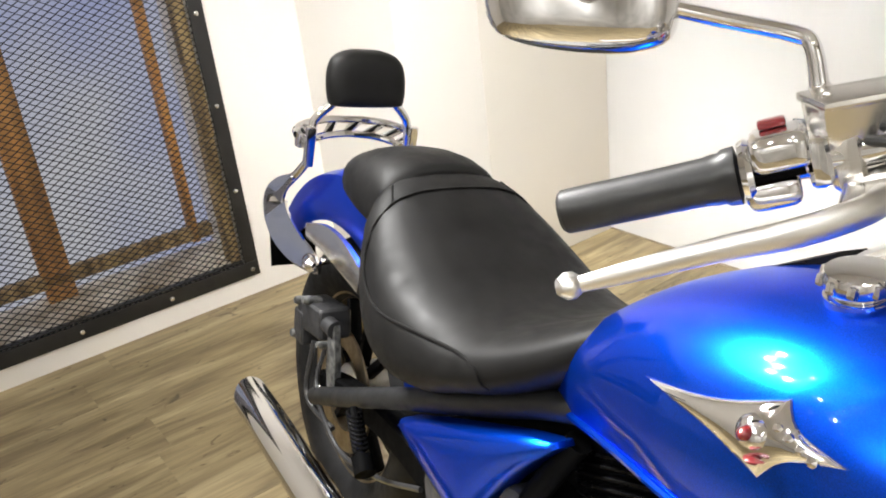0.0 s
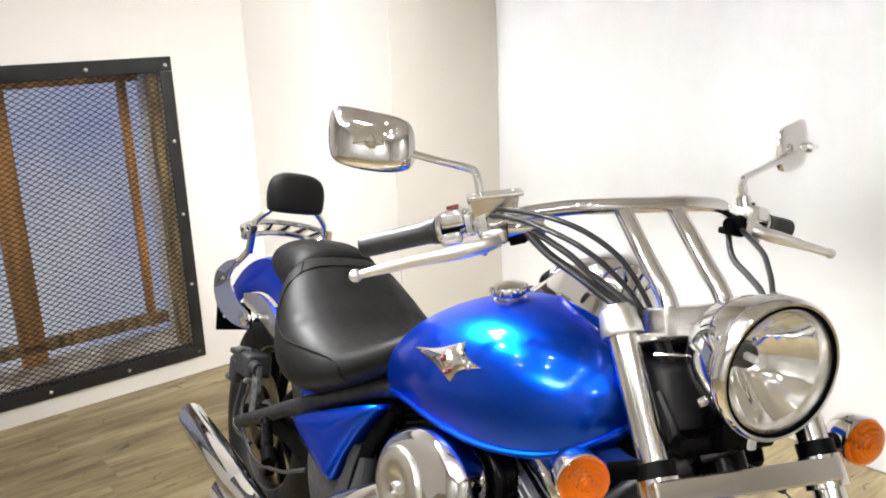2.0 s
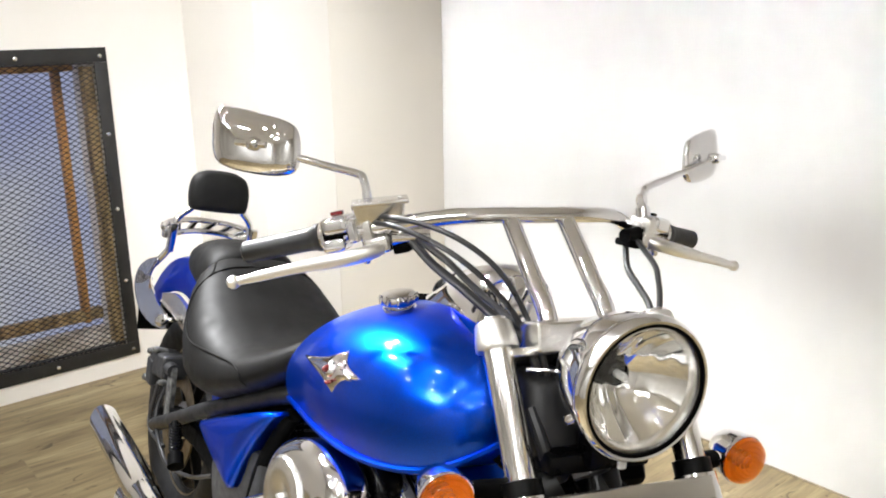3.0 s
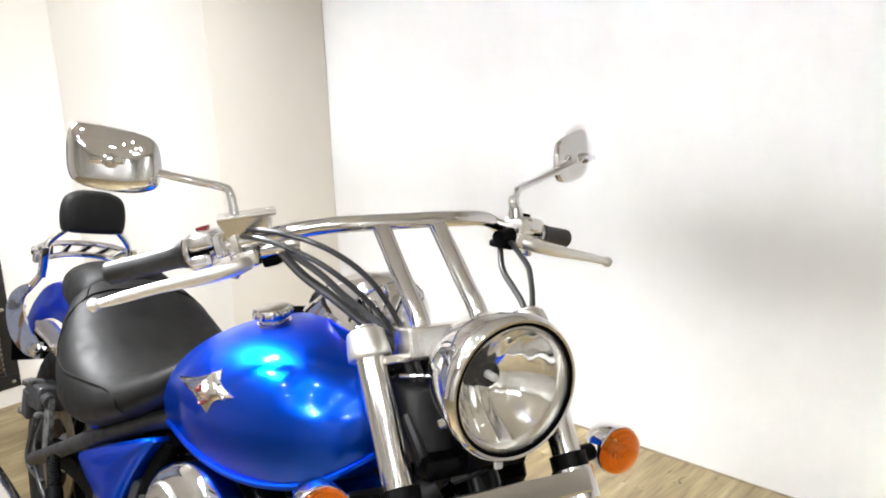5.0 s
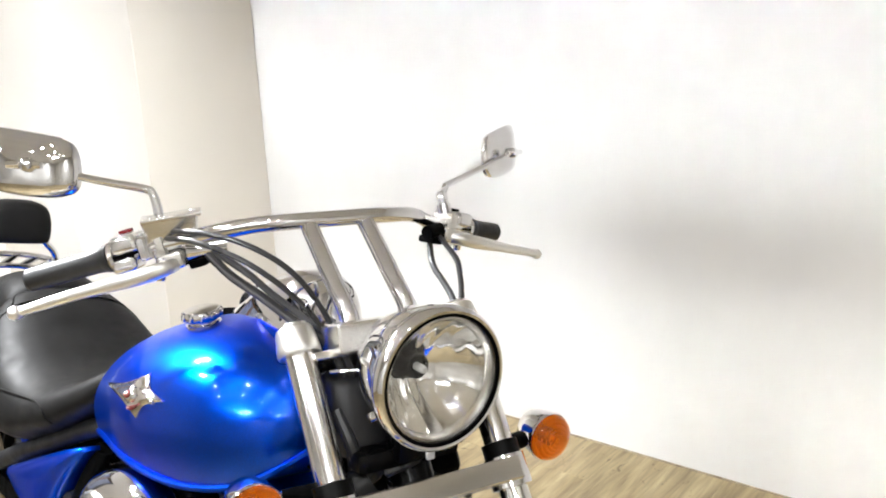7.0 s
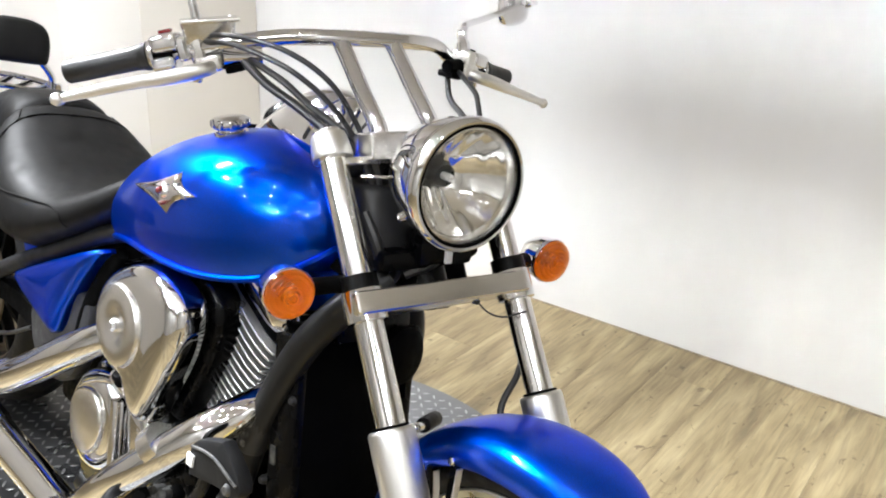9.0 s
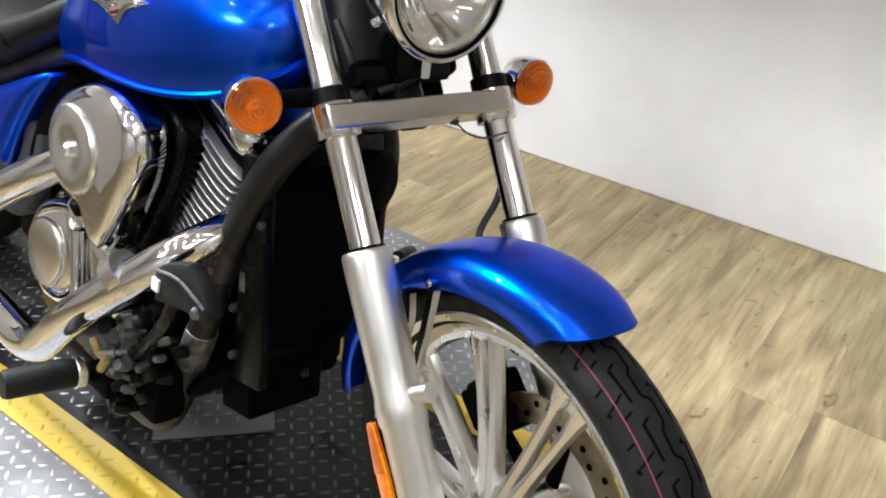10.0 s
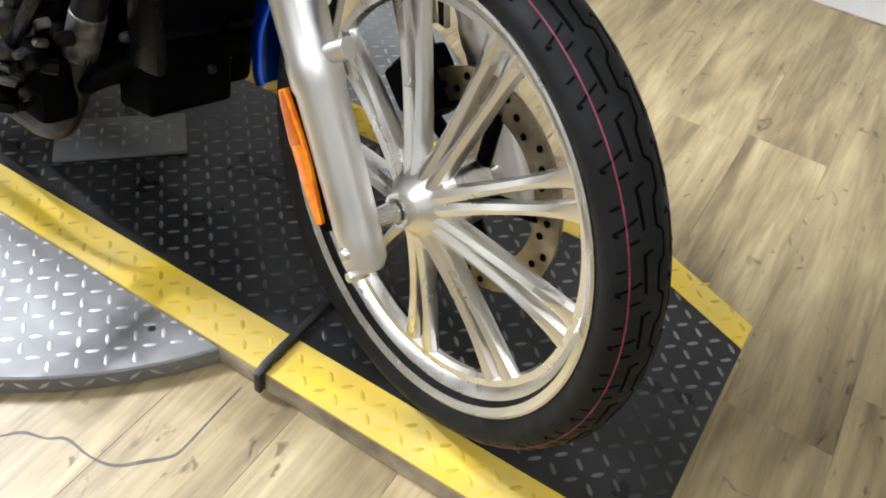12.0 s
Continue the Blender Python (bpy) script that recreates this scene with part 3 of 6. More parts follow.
tread("tread_pattern", lambda x, y: math.hypot(x - DISC_C[0], y - DISC_C[1]) < DISC_R - 0.018 and not in_stand(x, y), 0, 1.55, -0.56, 1.0, DISC_Z, TREAD_SILVER, disc, "raised silver lozenges")
verts, faces = [], []
for k in range(150):           # lozenges round the turntable's rim
    a = k * math.tau / 150
    c, s = math.cos(a), math.sin(a)
    lean = 1 if k % 2 else -1
    b = len(verts)
    for u, v, h in ((-0.010, -0.008, 0), (0.002, -0.003, 0), (0.010, 0.008, 0), (-0.002, 0.003, 0), (-0.004, -0.003, 0.0013), (0.004, 0.003, 0.0013)):
        r = DISC_R + h
        v *= lean
        verts.append((DISC_C[0] + r * c - u * s, DISC_C[1] + r * s + u * c, DISC_Z / 2 + v))
    faces += [(b, b + 1, b + 4), (b + 1, b + 2, b + 5, b + 4), (b + 2, b + 3, b + 5), (b + 3, b, b + 4, b + 5)]
me = bpy.data.meshes.new("rim_pattern")
me.from_pydata(verts, [], faces)
me.materials.append(TREAD_SILVER)
ob = new("rim_pattern", me)
ob.parent = disc
tagged(ob, "raised silver lozenges on the rim", kind="stuff")
for k in range(16):
    a = k * math.tau / 16 + 0.12
    bm = B()
    lathe(bm, [(0, 0.002), (0.005, 0.0016), (0.0065, 0.0)], (DISC_C[0] + (DISC_R - 0.07) * math.cos(a), DISC_C[1] + (DISC_R - 0.07) * math.sin(a), DISC_Z), (0, 0, 1), 10)
    part("screw", bm, BLACK_STEEL, disc)

stand = tagged(new("display_stand"), "black tread plate stand with worn yellow edge stripes", "stand")


def stand_plate(name, pts, z0, z1, mat, label=""):
    bm = B()
    slab(bm, pts, lambda u, v, w: (u, v, z0 + w), z1 - z0, bevel=0.0015, seg=1)
    return part(name, bm, mat, stand, label)


YS = 0.078
stand_plate("base_plate", [(-0.31, -0.148), (1.462, -0.148), (1.462, 0.487), (-0.31, 0.487)], 0.004, P - 0.003, DUSTY_EDGE, "dusty bare plate edge")
stand_plate("front_plate", [(1.474, -0.148), (2.056, -0.148), (2.056, 0.400), (1.86, 0.487), (1.474, 0.487)], 0.001, P - 0.003, DUSTY_EDGE, "dusty bare plate edge")
stand_plate("deck", [(-0.31, -0.148 + YS), (1.462, -0.148 + YS), (1.462, 0.487 - YS), (-0.31, 0.487 - YS)], P - 0.003, P, PLATE_BLACK)
stand_plate("deck", [(1.474, -0.148 + YS), (2.056, -0.148 + YS), (2.056, 0.340), (1.89, 0.412), (1.474, 0.412)], P - 0.003, P, PLATE_BLACK)
for pts in ([(-0.31, -0.148), (1.462, -0.148), (1.462, -0.148 + YS), (-0.31, -0.148 + YS)], [(1.474, -0.148), (2.056, -0.148), (2.056, -0.148 + YS), (1.474, -0.148 + YS)],
            [(-0.31, 0.487 - YS), (1.462, 0.487 - YS), (1.462, 0.487), (-0.31, 0.487)], [(1.474, 0.412), (1.89, 0.412), (2.056, 0.340), (2.056, 0.400), (1.86, 0.487), (1.474, 0.487)]):
    stand_plate("yellow_stripe", pts, P - 0.003, P + 0.0006, PLATE_YELLOW, "worn yellow painted edge stripe")
stripe_y = lambda x: (0.487 - YS) if x < 1.87 else 0.412 - (x - 1.89) * 0.43
tread("tread_pattern", lambda x, y: in_stand(x, y) and -0.148 + YS + 0.006 < y < stripe_y(x) - 0.006, -0.31, 2.05, -0.14, 0.48, P, TREAD_BLACK, stand, "raised black lozenges")
tread("tread_pattern", lambda x, y: in_stand(x, y) and not (-0.148 + YS - 0.006 < y < stripe_y(x) + 0.006), -0.31, 2.05, -0.14, 0.48, P + 0.0006, YELLOW_WORN, stand, "scuffed raised yellow lozenges")
bm = B()
strip(bm, [(1.468, -0.156, 0.010), (1.468, -0.156, P + 0.004), (1.468, -0.140, P + 0.0075), (1.468, 0.02, P + 0.0075)], 0.012, 0.009, sub=1, side=(1, 0, 0))
part("joint_strip", bm, BLACK_STEEL, stand, "black strip over the plate joint")
bm = B()
box(bm, (0.905, 0.112, P + 0.005), (0.235, 0.120, 0.008), Matrix.Rotation(radians(46), 4, "Z"), bevel=0.003)
part("support_block", bm, PLATE_SILVER, stand, "silver tread plate support under the frame")


def on_block(x, y):
    u, v = x - 0.895, y - 0.118
    c, s = math.cos(radians(46)), math.sin(radians(46))
    return abs(u * c + v * s) < 0.104 and abs(v * c - u * s) < 0.040


tread("tread_pattern", on_block, 0.74, 1.05, -0.03, 0.27, P + 0.009, TREAD_SILVER, stand, "raised silver lozenges")

# ---- the motorcycle ----
# built upright along x, front to +x, in its own metres; it leans on its stand and its bars are turned
BIKE = Matrix.Translation((0.005, 0.141, 0.054)) @ Matrix.Rotation(radians(-7.33), 4, "Z") @ Matrix.Rotation(radians(-13.1), 4, "X")
RAKE = radians(33.0)
HEAD_AXIS = V(-math.sin(RAKE), 0, math.cos(RAKE))
STEER = Matrix.Translation((1.827, 0, 0)) @ Matrix.Rotation(radians(-14.37), 4, HEAD_AXIS) @ Matrix.Translation((-1.827, 0, 0))
bike = tagged(new("motorcycle"), "blue cruiser motorcycle with black leather seat and chrome trim", "motorcycle")
bike.matrix_world = BIKE
AXLE = V(1.645, 0, 0.338)
REAR = V(-0.135, 0, 0.318)
FD = V(math.sin(radians(33.6)), 0, -math.cos(radians(33.6)))    # down along the fork
FN = V(math.cos(radians(33.6)), 0, math.sin(radians(33.6)))     # ahead of the fork
FORK_Y = 0.126


def fork_point(z, y=0.0, ahead=0.0, side=0.0):
    """A point on the fork's line at height z."""
    p = V(1.655 - (z - 0.338) * math.tan(radians(34.3)), y + side, z)
    return p + FN * ahead


# fuel tank: stations of x, half width, lowest and highest z
TANK = [(0.530, 0.020, 0.648, 0.710), (0.554, 0.072, 0.653, 0.734), (0.590, 0.108, 0.662, 0.768), (0.640, 0.135, 0.674, 0.812), (0.703, 0.157, 0.689, 0.858), (0.775, 0.178, 0.702, 0.896), (0.853, 0.198, 0.712, 0.926),
        (0.933, 0.206, 0.718, 0.947), (1.010, 0.203, 0.725, 0.956), (1.080, 0.192, 0.738, 0.954), (1.140, 0.174, 0.757, 0.944), (1.180, 0.153, 0.780, 0.930), (1.205, 0.127, 0.804, 0.912), (1.219, 0.088, 0.828, 0.892), (1.224, 0.030, 0.848, 0.870)]
TANK_LINE = catmull(TANK, 5)
TANK_N, TANK_Y, TANK_MID = 2.15, -0.0195, 0.40      # roundness, centre line, height of the widest point


def tank_at(x):
    xs = [s[0] for s in TANK_LINE]
    return [float(np.interp(x, xs, [s[k] for s in TANK_LINE])) for k in (1, 2, 3)]


def tank_side(x, z, off=0.0):
    """A point on the tank's right side at x and z, off metres proud of it."""
    hw, zb, zt = tank_at(x)
    zc = zb + TANK_MID * (zt - zb)
    if z > zc:
        q = min(1.0, (z - zc) / (zt - zc))
        y = hw * (1 - q ** TANK_N) ** (1 / TANK_N)
    else:
        q = (zc - z) / (zc - zb)
        y = hw * (1 - 0.10 * q * q)
    return V(x, TANK_Y - y - off, z)


def tank_ring(s, n=15):
    x, hw, zb, zt = s
    zc = zb + TANK_MID * (zt - zb)
    right = []
    for k in range(5):
        q = 1 - k / 5
        right.append((x, TANK_Y - hw * (1 - 0.10 * q * q), zc - q * (zc - zb)))
    for k in range(n + 1):
        a = k / n * math.pi / 2
        right.append((x, TANK_Y - hw * math.cos(a) ** (2 / TANK_N), zc + (zt - zc) * math.sin(a) ** (2 / TANK_N)))
    return [notch(p) for p in right + [(p[0], 2 * TANK_Y - p[1], p[2]) for p in reversed(right[:-1])]]


def notch(p):
    """The tank's front draws back towards the neck between its two lobes."""
    w = min(1.0, max(0.0, (p[0] - 0.96) / 0.22))
    f = min(1.0, max(0.0, (0.088 - abs(p[1] - TANK_Y)) / 0.055))
    return (p[0] - w * w * (3 - 2 * w) * 0.17 * f * f * (3 - 2 * f), p[1], p[2])


bm = B()
loft(bm, [tank_ring(s) for s in TANK_LINE])
tank = part("fuel_tank", bm, BLUE, bike, "glossy metallic blue fuel tank", angle=50)
bm = B()
for sgn in (1, -1):
    tube(bm, [notch((s[0], TANK_Y + sgn * s[1] * 0.905, s[2] + 0.001)) for s in TANK_LINE], 0.0058, 8, sub=1)
part("seam_lip", bm, BLUE, tank)
# winged badge on the tank's side
BX, BZ = 0.942, 0.838


def badge(scale, off, pts, mat, name, label=""):
    bm = B()
    outline = [(BX + u * scale, BZ + v * scale) for u, v in pts]
    cx, cz = (BX, BZ) if name == "badge" else (sum(p[0] for p in outline) / len(outline), sum(p[1] for p in outline) / len(outline))
    rings = []
    for f, o in ((1.0, 0.0), (0.99, 0.002), (0.8, 0.0055), (0.45, 0.0075), (0.02, 0.0085)):
        rings.append([tuple(tank_side(cx + (u - cx) * f, cz + (v - cz) * f, off + o)) for u, v in outline])
    loft(bm, rings)
    return part(name, bm, mat, tank, label)


def star(pts, sub=5, bow=0.18):
    out = []
    for (a, b), (c, d) in zip(pts, pts[1:] + pts[:1]):
        for k in range(sub):
            s = k / sub
            f = 1 - bow * 4 * s * (1 - s)
            out.append(((a + (c - a) * s) * f, (b + (d - b) * s) * f))
    return out


badge(1.0, 0.0005, star([(-0.137, -0.024), (0.018, 0.032), (0.080, 0.009), (0.016, -0.034)], sub=7, bow=0.26), CHROME, "badge", "winged chrome tank badge with a red centre")
badge(1.0, 0.0060, [(0.004 + 0.0150 * math.cos(k * math.tau / 20), 0.0135 * math.sin(k * math.tau / 20)) for k in range(20)], CHROME, "badge_ring", "raised chrome ring")
badge(1.0, 0.0125, [(0.004 + 0.0058 * math.cos(k * math.tau / 16), 0.0062 * math.sin(k * math.tau / 16)) for k in range(16)], RED, "badge_disc", "red enamel disc")
badge(1.0, 0.0080, star([(0.006, -0.018), (0.024, -0.015), (0.018, -0.020), (0.012, -0.022)], bow=0.1), RED, "badge_inlay", "red enamel inlay")
for k in range(4):
    bm = B()
    c = tank_side(BX + 0.022 + 0.011 * k, BZ + 0.011 - 0.003 * k, 0.002)
    lathe(bm, [(0, 0.006), (0.004, 0.0045), (0.0055, 0.0), (0.004, -0.004)], c, (0.25, -1, 0.15), 12)
    part("badge_bead", bm, CHROME, tank, "bright chrome bead")
# filler cap
CAP = V(0.935, -0.120, 0.931)
bm = B()
ax = V(-0.05, -0.28, 1).normalized()
lathe(bm, [(0.027, -0.012), (0.027, 0.004), (0.024, 0.006), (0.021, 0.006), (0.021, 0.009), (0.027, 0.011), (0.0285, 0.014), (0.0285, 0.022), (0.026, 0.026), (0.019, 0.0275), (0.010, 0.0285), (0.0, 0.0285)], CAP, ax, 36)
cap = part("filler_cap", bm, CHROME, tank, "chrome fuel filler cap")
for k in range(10):
    a = k * math.tau / 10
    u = ax.orthogonal().normalized()
    w = ax.cross(u)
    bm = B()
    c = CAP + ax * 0.018 + (u * math.cos(a) + w * math.sin(a)) * 0.0275
    box(bm, c, (0.008, 0.008, 0.011), bevel=0.003)
    part("cap_lug", bm, CHROME, cap)
# speedometer shroud on the tank's ridge
bm = B()
rings = []
for x, hw, z0, z1 in catmull([(0.74, 0.012, 0.835, 0.862), (0.80, 0.034, 0.86, 0.905), (0.87, 0.052, 0.88, 0.945), (0.94, 0.066, 0.895, 0.998), (1.00, 0.074, 0.90, 1.026), (1.05, 0.074, 0.90, 1.036), (1.085, 0.068, 0.90, 1.030), (1.10, 0.052, 0.91, 1.015)], 4):
    ring = []
    for k in range(15):
        a = math.pi * k / 14
        ring.append((x, -hw * math.copysign(abs(math.cos(a)) ** 0.75, math.cos(a)), z0 + (z1 - z0) * math.sin(a) ** 0.75))
    rings.append(ring)
loft(bm, rings)
shroud = part("instrument_shroud", bm, CHROME, bike, "chrome speedometer shroud", angle=50)
bm = B()
lathe(bm, [(0.0, 0.012), (0.040, 0.012), (0.046, 0.010), (0.050, 0.004), (0.052, -0.01)], (0.925, 0.0, 0.968), (-0.62, 0, 0.78), 36)
part("speedometer", bm, BLACK_GLOSS, shroud, "dark round speedometer")
bm = B()
strip(bm, [(0.72, -0.020, 0.850), (0.79, -0.022, 0.893), (0.86, -0.022, 0.932)], [0.02, 0.05, 0.05], 0.012, side=(0.5, 0, -0.9))
part("shroud_tail", bm, BLACK_GLOSS, shroud)

# seat: stations of x, half width, low z, high z
def cushion(stations, n=13, dish=0.0, sub=4, sq=2.6):
    bm = B()
    rings = []
    for x, hw, zb, zt in catmull(stations, sub):
        ring = []
        m = zb + 0.40 * (zt - zb)
        for k in range(2 * n):
            a = math.tau * k / (2 * n)
            c, s = math.cos(a), math.sin(a)
            y = hw * math.copysign(abs(c) ** (2 / sq), c)
            zz = m + (zt - m if s > 0 else m - zb) * math.copysign(abs(s) ** (2 / sq), s)
            if s > 0:
                zz -= dish * max(0.0, 1 - (y / hw) ** 2) * (zt - zb)
            ring.append((x, y - 0.022, zz))
        rings.append(ring)
    loft(bm, rings)
    return bm


RIDER = [(0.728, 0.040, 0.790, 0.836), (0.700, 0.088, 0.768, 0.836), (0.63, 0.138, 0.700, 0.797), (0.54, 0.170, 0.642, 0.748), (0.45, 0.189, 0.600, 0.720), (0.36, 0.200, 0.556, 0.734), (0.27, 0.203, 0.540, 0.772),
         (0.19, 0.188, 0.558, 0.812), (0.13, 0.165, 0.600, 0.836), (0.10, 0.142, 0.650, 0.840), (0.090, 0.112, 0.700, 0.835)]
seat = part("seat", cushion(RIDER, dish=0.05), LEATHER, bike, "worn black leather rider seat", angle=60)
PILLION = [(0.105, 0.108, 0.715, 0.834), (0.085, 0.122, 0.700, 0.846), (0.03, 0.120, 0.706, 0.854), (-0.05, 0.112, 0.716, 0.846), (-0.115, 0.098, 0.730, 0.826), (-0.150, 0.074, 0.746, 0.806), (-0.160, 0.040, 0.764, 0.792)]
part("pillion_seat", cushion(PILLION), LEATHER, bike, "black leather pillion seat", angle=60)


def seat_line(stations, pts, lift, sq=2.6):
    """Points on a cushion's skin: pairs of x and the angle round its section."""
    st = catmull(stations, 6)
    out = []
    xs = [s[0] for s in st][::-1]
    for x, deg in pts:
        hw, zb, zt = [float(np.interp(x, xs, [s[k] for s in st][::-1])) for k in (1, 2, 3)]
        m = zb + 0.40 * (zt - zb)
        c, s = math.cos(radians(deg)), math.sin(radians(deg))
        y = hw * math.copysign(abs(c) ** (2 / sq), c)
        z = m + (zt - m if s > 0 else m - zb) * math.copysign(abs(s) ** (2 / sq), s)
        if s > 0:
            z -= 0.05 * max(0.0, 1 - (y / hw) ** 2) * (zt - zb)
        out.append((x, y * (1 + lift * 4) - 0.022, z + lift))
    return out


bm = B()
for sgn in (0, 1):
    line = [(0.530, 205), (0.526, 190), (0.515, 176), (0.49, 164), (0.45, 156), (0.37, 158), (0.29, 167), (0.23, 170), (0.185, 166), (0.16, 150), (0.15, 130)]
    line = [(x, a if not sgn else 180 - a) for x, a in line]
    tube(bm, seat_line(RIDER, line, 0.001), 0.0022, 6, 4)
    line = [(0.15, a if not sgn else 180 - a) for a in (130, 118, 105, 90)]
    tube(bm, seat_line(RIDER, line, 0.001), 0.0020, 6, 4)
    line = [(x, a if not sgn else 180 - a) for x, a in ((0.15, 130), (0.11, 128))]
    tube(bm, seat_line(RIDER, line, 0.001), 0.0018, 6, 1)
part("stitching", bm, LEATHER, seat, "raised leather seam")

# backrest
bm = B()
rings = []
pad_line = rounded([(-0.088, -0.048), (-0.092, 0.0), (-0.080, 0.040), (-0.045, 0.058), (0, 0.061), (0.045, 0.058), (0.080, 0.040), (0.092, 0.0), (0.088, -0.048), (0.072, -0.058), (0, -0.060), (-0.072, -0.058)], 4)
for off, f in ((-0.026, 0.80), (-0.021, 0.94), (-0.008, 1.0), (0.008, 1.0), (0.021, 0.95), (0.028, 0.84), (0.031, 0.6), (0.032, 0.2)):
    rings.append([(-0.292 + off - v * f * 0.12, u * f * 0.92 - 0.004, 0.934 + v * f * 0.95) for u, v in pad_line])
loft(bm, rings)
part("backrest", bm, LEATHER, bike, "small black leather backrest pad", angle=60)
for sgn in (1, -1):
    bm = B()
    tube(bm, [(-0.300, sgn * 0.066, 0.905), (-0.298, sgn * 0.070, 0.884), (-0.304, sgn * 0.092, 0.862), (-0.308, sgn * 0.106, 0.842), (-0.308, sgn * 0.110, 0.806), (-0.312, sgn * 0.112, 0.770), (-0.330, sgn * 0.118, 0.742), (-0.375, sgn * 0.130, 0.700)], 0.0092, 14)
    part("sissy_bar_tube", bm, CHROME, bike, "bent chrome backrest tube")
    bm = B()
    strip(bm, [(-0.350, sgn * 0.132, 0.716), (-0.405, sgn * 0.138, 0.682), (-0.432, sgn * 0.141, 0.640), (-0.385, sgn * 0.144, 0.604), (-0.285, sgn * 0.146, 0.586), (-0.190, sgn * 0.146, 0.584), (-0.140, sgn * 0.146, 0.588)], [0.016, 0.044, 0.078, 0.086, 0.070, 0.046, 0.028], 0.006, side=(0.35, sgn, 0.1))
    part("side_plate", bm, CHROME, bike, "polished curved side plate")
    for px, pz in ((-0.155, 0.596), (-0.185, 0.578)):
        bm = B()
        lathe(bm, [(0, 0.007), (0.006, 0.006), (0.009, 0.0), (0.009, -0.006)], (px, sgn * 0.152, pz), (0, sgn, 0), 12)
        part("plate_bolt", bm, CHROME, bike, "chrome dome bolt")
    bm = B()
    box(bm, (-0.300, sgn * 0.117, 0.792), (0.016, 0.020, 0.086), Matrix.Rotation(radians(8), 4, "Y"), bevel=0.004)
    box(bm, (-0.330, sgn * 0.128, 0.800), (0.030, 0.012, 0.030), bevel=0.004)
    part("clamp", bm, CHROME, bike, "chrome rack clamp")
bm = B()
arc = lambda r, z: [(-0.33 - r * math.sin(math.pi * k / 14) * 0.55, -r * math.cos(math.pi * k / 14) * 0.95, z + 0.018 * math.sin(math.pi * k / 14)) for k in range(15)]
tube(bm, arc(0.140, 0.812), 0.0085, 10, 2)
tube(bm, arc(0.112, 0.782), 0.0080, 10, 2)
rack = part("rack", bm, CHROME, bike, "chrome slatted rear rack")
for k in range(1, 14, 2):
    a = math.pi * k / 14
    bm = B()
    p = lambda r, z, q: (-0.33 - r * math.sin(q) * 0.55, -r * math.cos(q) * 0.95, z + 0.018 * math.sin(q))
    strip(bm, [p(0.112, 0.784, a), p(0.140, 0.812, a + 0.30)], 0.017, 0.005, 1, side=(1, 0, 0.8))
    part("slat", bm, CHROME, rack)

# rear fender
bm = B()
rings = []
for k in range(25):
    a = radians(24 + (143 - 24) * k / 24)
    r0 = 0.458
    hw = 0.112
    ring = []
    for j in range(13):
        b = -1 + 2 * j / 12
        y = hw * math.sin(b * math.pi / 2)
        drop = 0.028 * (1 - math.cos(b * math.pi / 2)) + (0.075 if abs(b) > 0.99 else 0.03 if abs(b) > 0.82 else 0)
        r = r0 - drop
        ring.append((REAR.x + r * math.cos(a), y, REAR.z + r * math.sin(a)))
    inner = [(REAR.x + (math.hypot(p[0] - REAR.x, p[2] - REAR.z) - 0.004) * math.cos(a), p[1] * 0.975, REAR.z + (math.hypot(p[0] - REAR.x, p[2] - REAR.z) - 0.004) * math.sin(a)) for p in reversed(ring)]
    rings.append(ring + inner)
loft(bm, rings)
part("rear_fender", bm, BLUE, bike, "metallic blue rear fender", angle=50)
for sgn in (1, -1):
    bm = B()
    strip(bm, [(0.02, sgn * 0.129, 0.612), (-0.06, sgn * 0.130, 0.632), (-0.15, sgn * 0.130, 0.640), (-0.25, sgn * 0.130, 0.630)], [0.050, 0.062, 0.056, 0.030], 0.010)
    part("fender_strut", bm, CHROME_SATIN, bike, "satin metal fender strut")
    bm = B()
    lathe(bm, [(0, 0.018), (0.013, 0.016), (0.017, 0.008), (0.017, -0.010), (0.008, -0.022), (0.0, -0.024)], (-0.135, sgn * 0.165, 0.600), (-1, 0, 0), 18)
    sig = part("rear_signal", bm, CHROME, bike, "small chrome rear turn signal")
    bm = B()
    lathe(bm, [(0, 0.026), (0.010, 0.023), (0.0155, 0.015)], (-0.135, sgn * 0.165, 0.600), (-1, 0, 0), 18)
    part("signal_lens", bm, RED, sig, "red signal lens")
    bm = B()
    tube(bm, [(-0.135, sgn * 0.120, 0.600), (-0.135, sgn * 0.155, 0.600)], 0.006, 8)
    part("signal_stalk", bm, CHROME, sig)
bm = B()
box(bm, (-0.485, -0.075, 0.515), (0.006, 0.11, 0.085), Matrix.Rotation(radians(-14), 4, "Y"), bevel=0.002)
plate = part("plate_holder", bm, BLACK_MATT, bike, "black plate holder with a white bar")
bm = B()
box(bm, (-0.4795, -0.078, 0.517), (0.003, 0.065, 0.010), Matrix.Rotation(radians(-14), 4, "Y"), bevel=0.001)
part("plate_bar", bm, WHITE_PLASTIC, plate, "white bar")


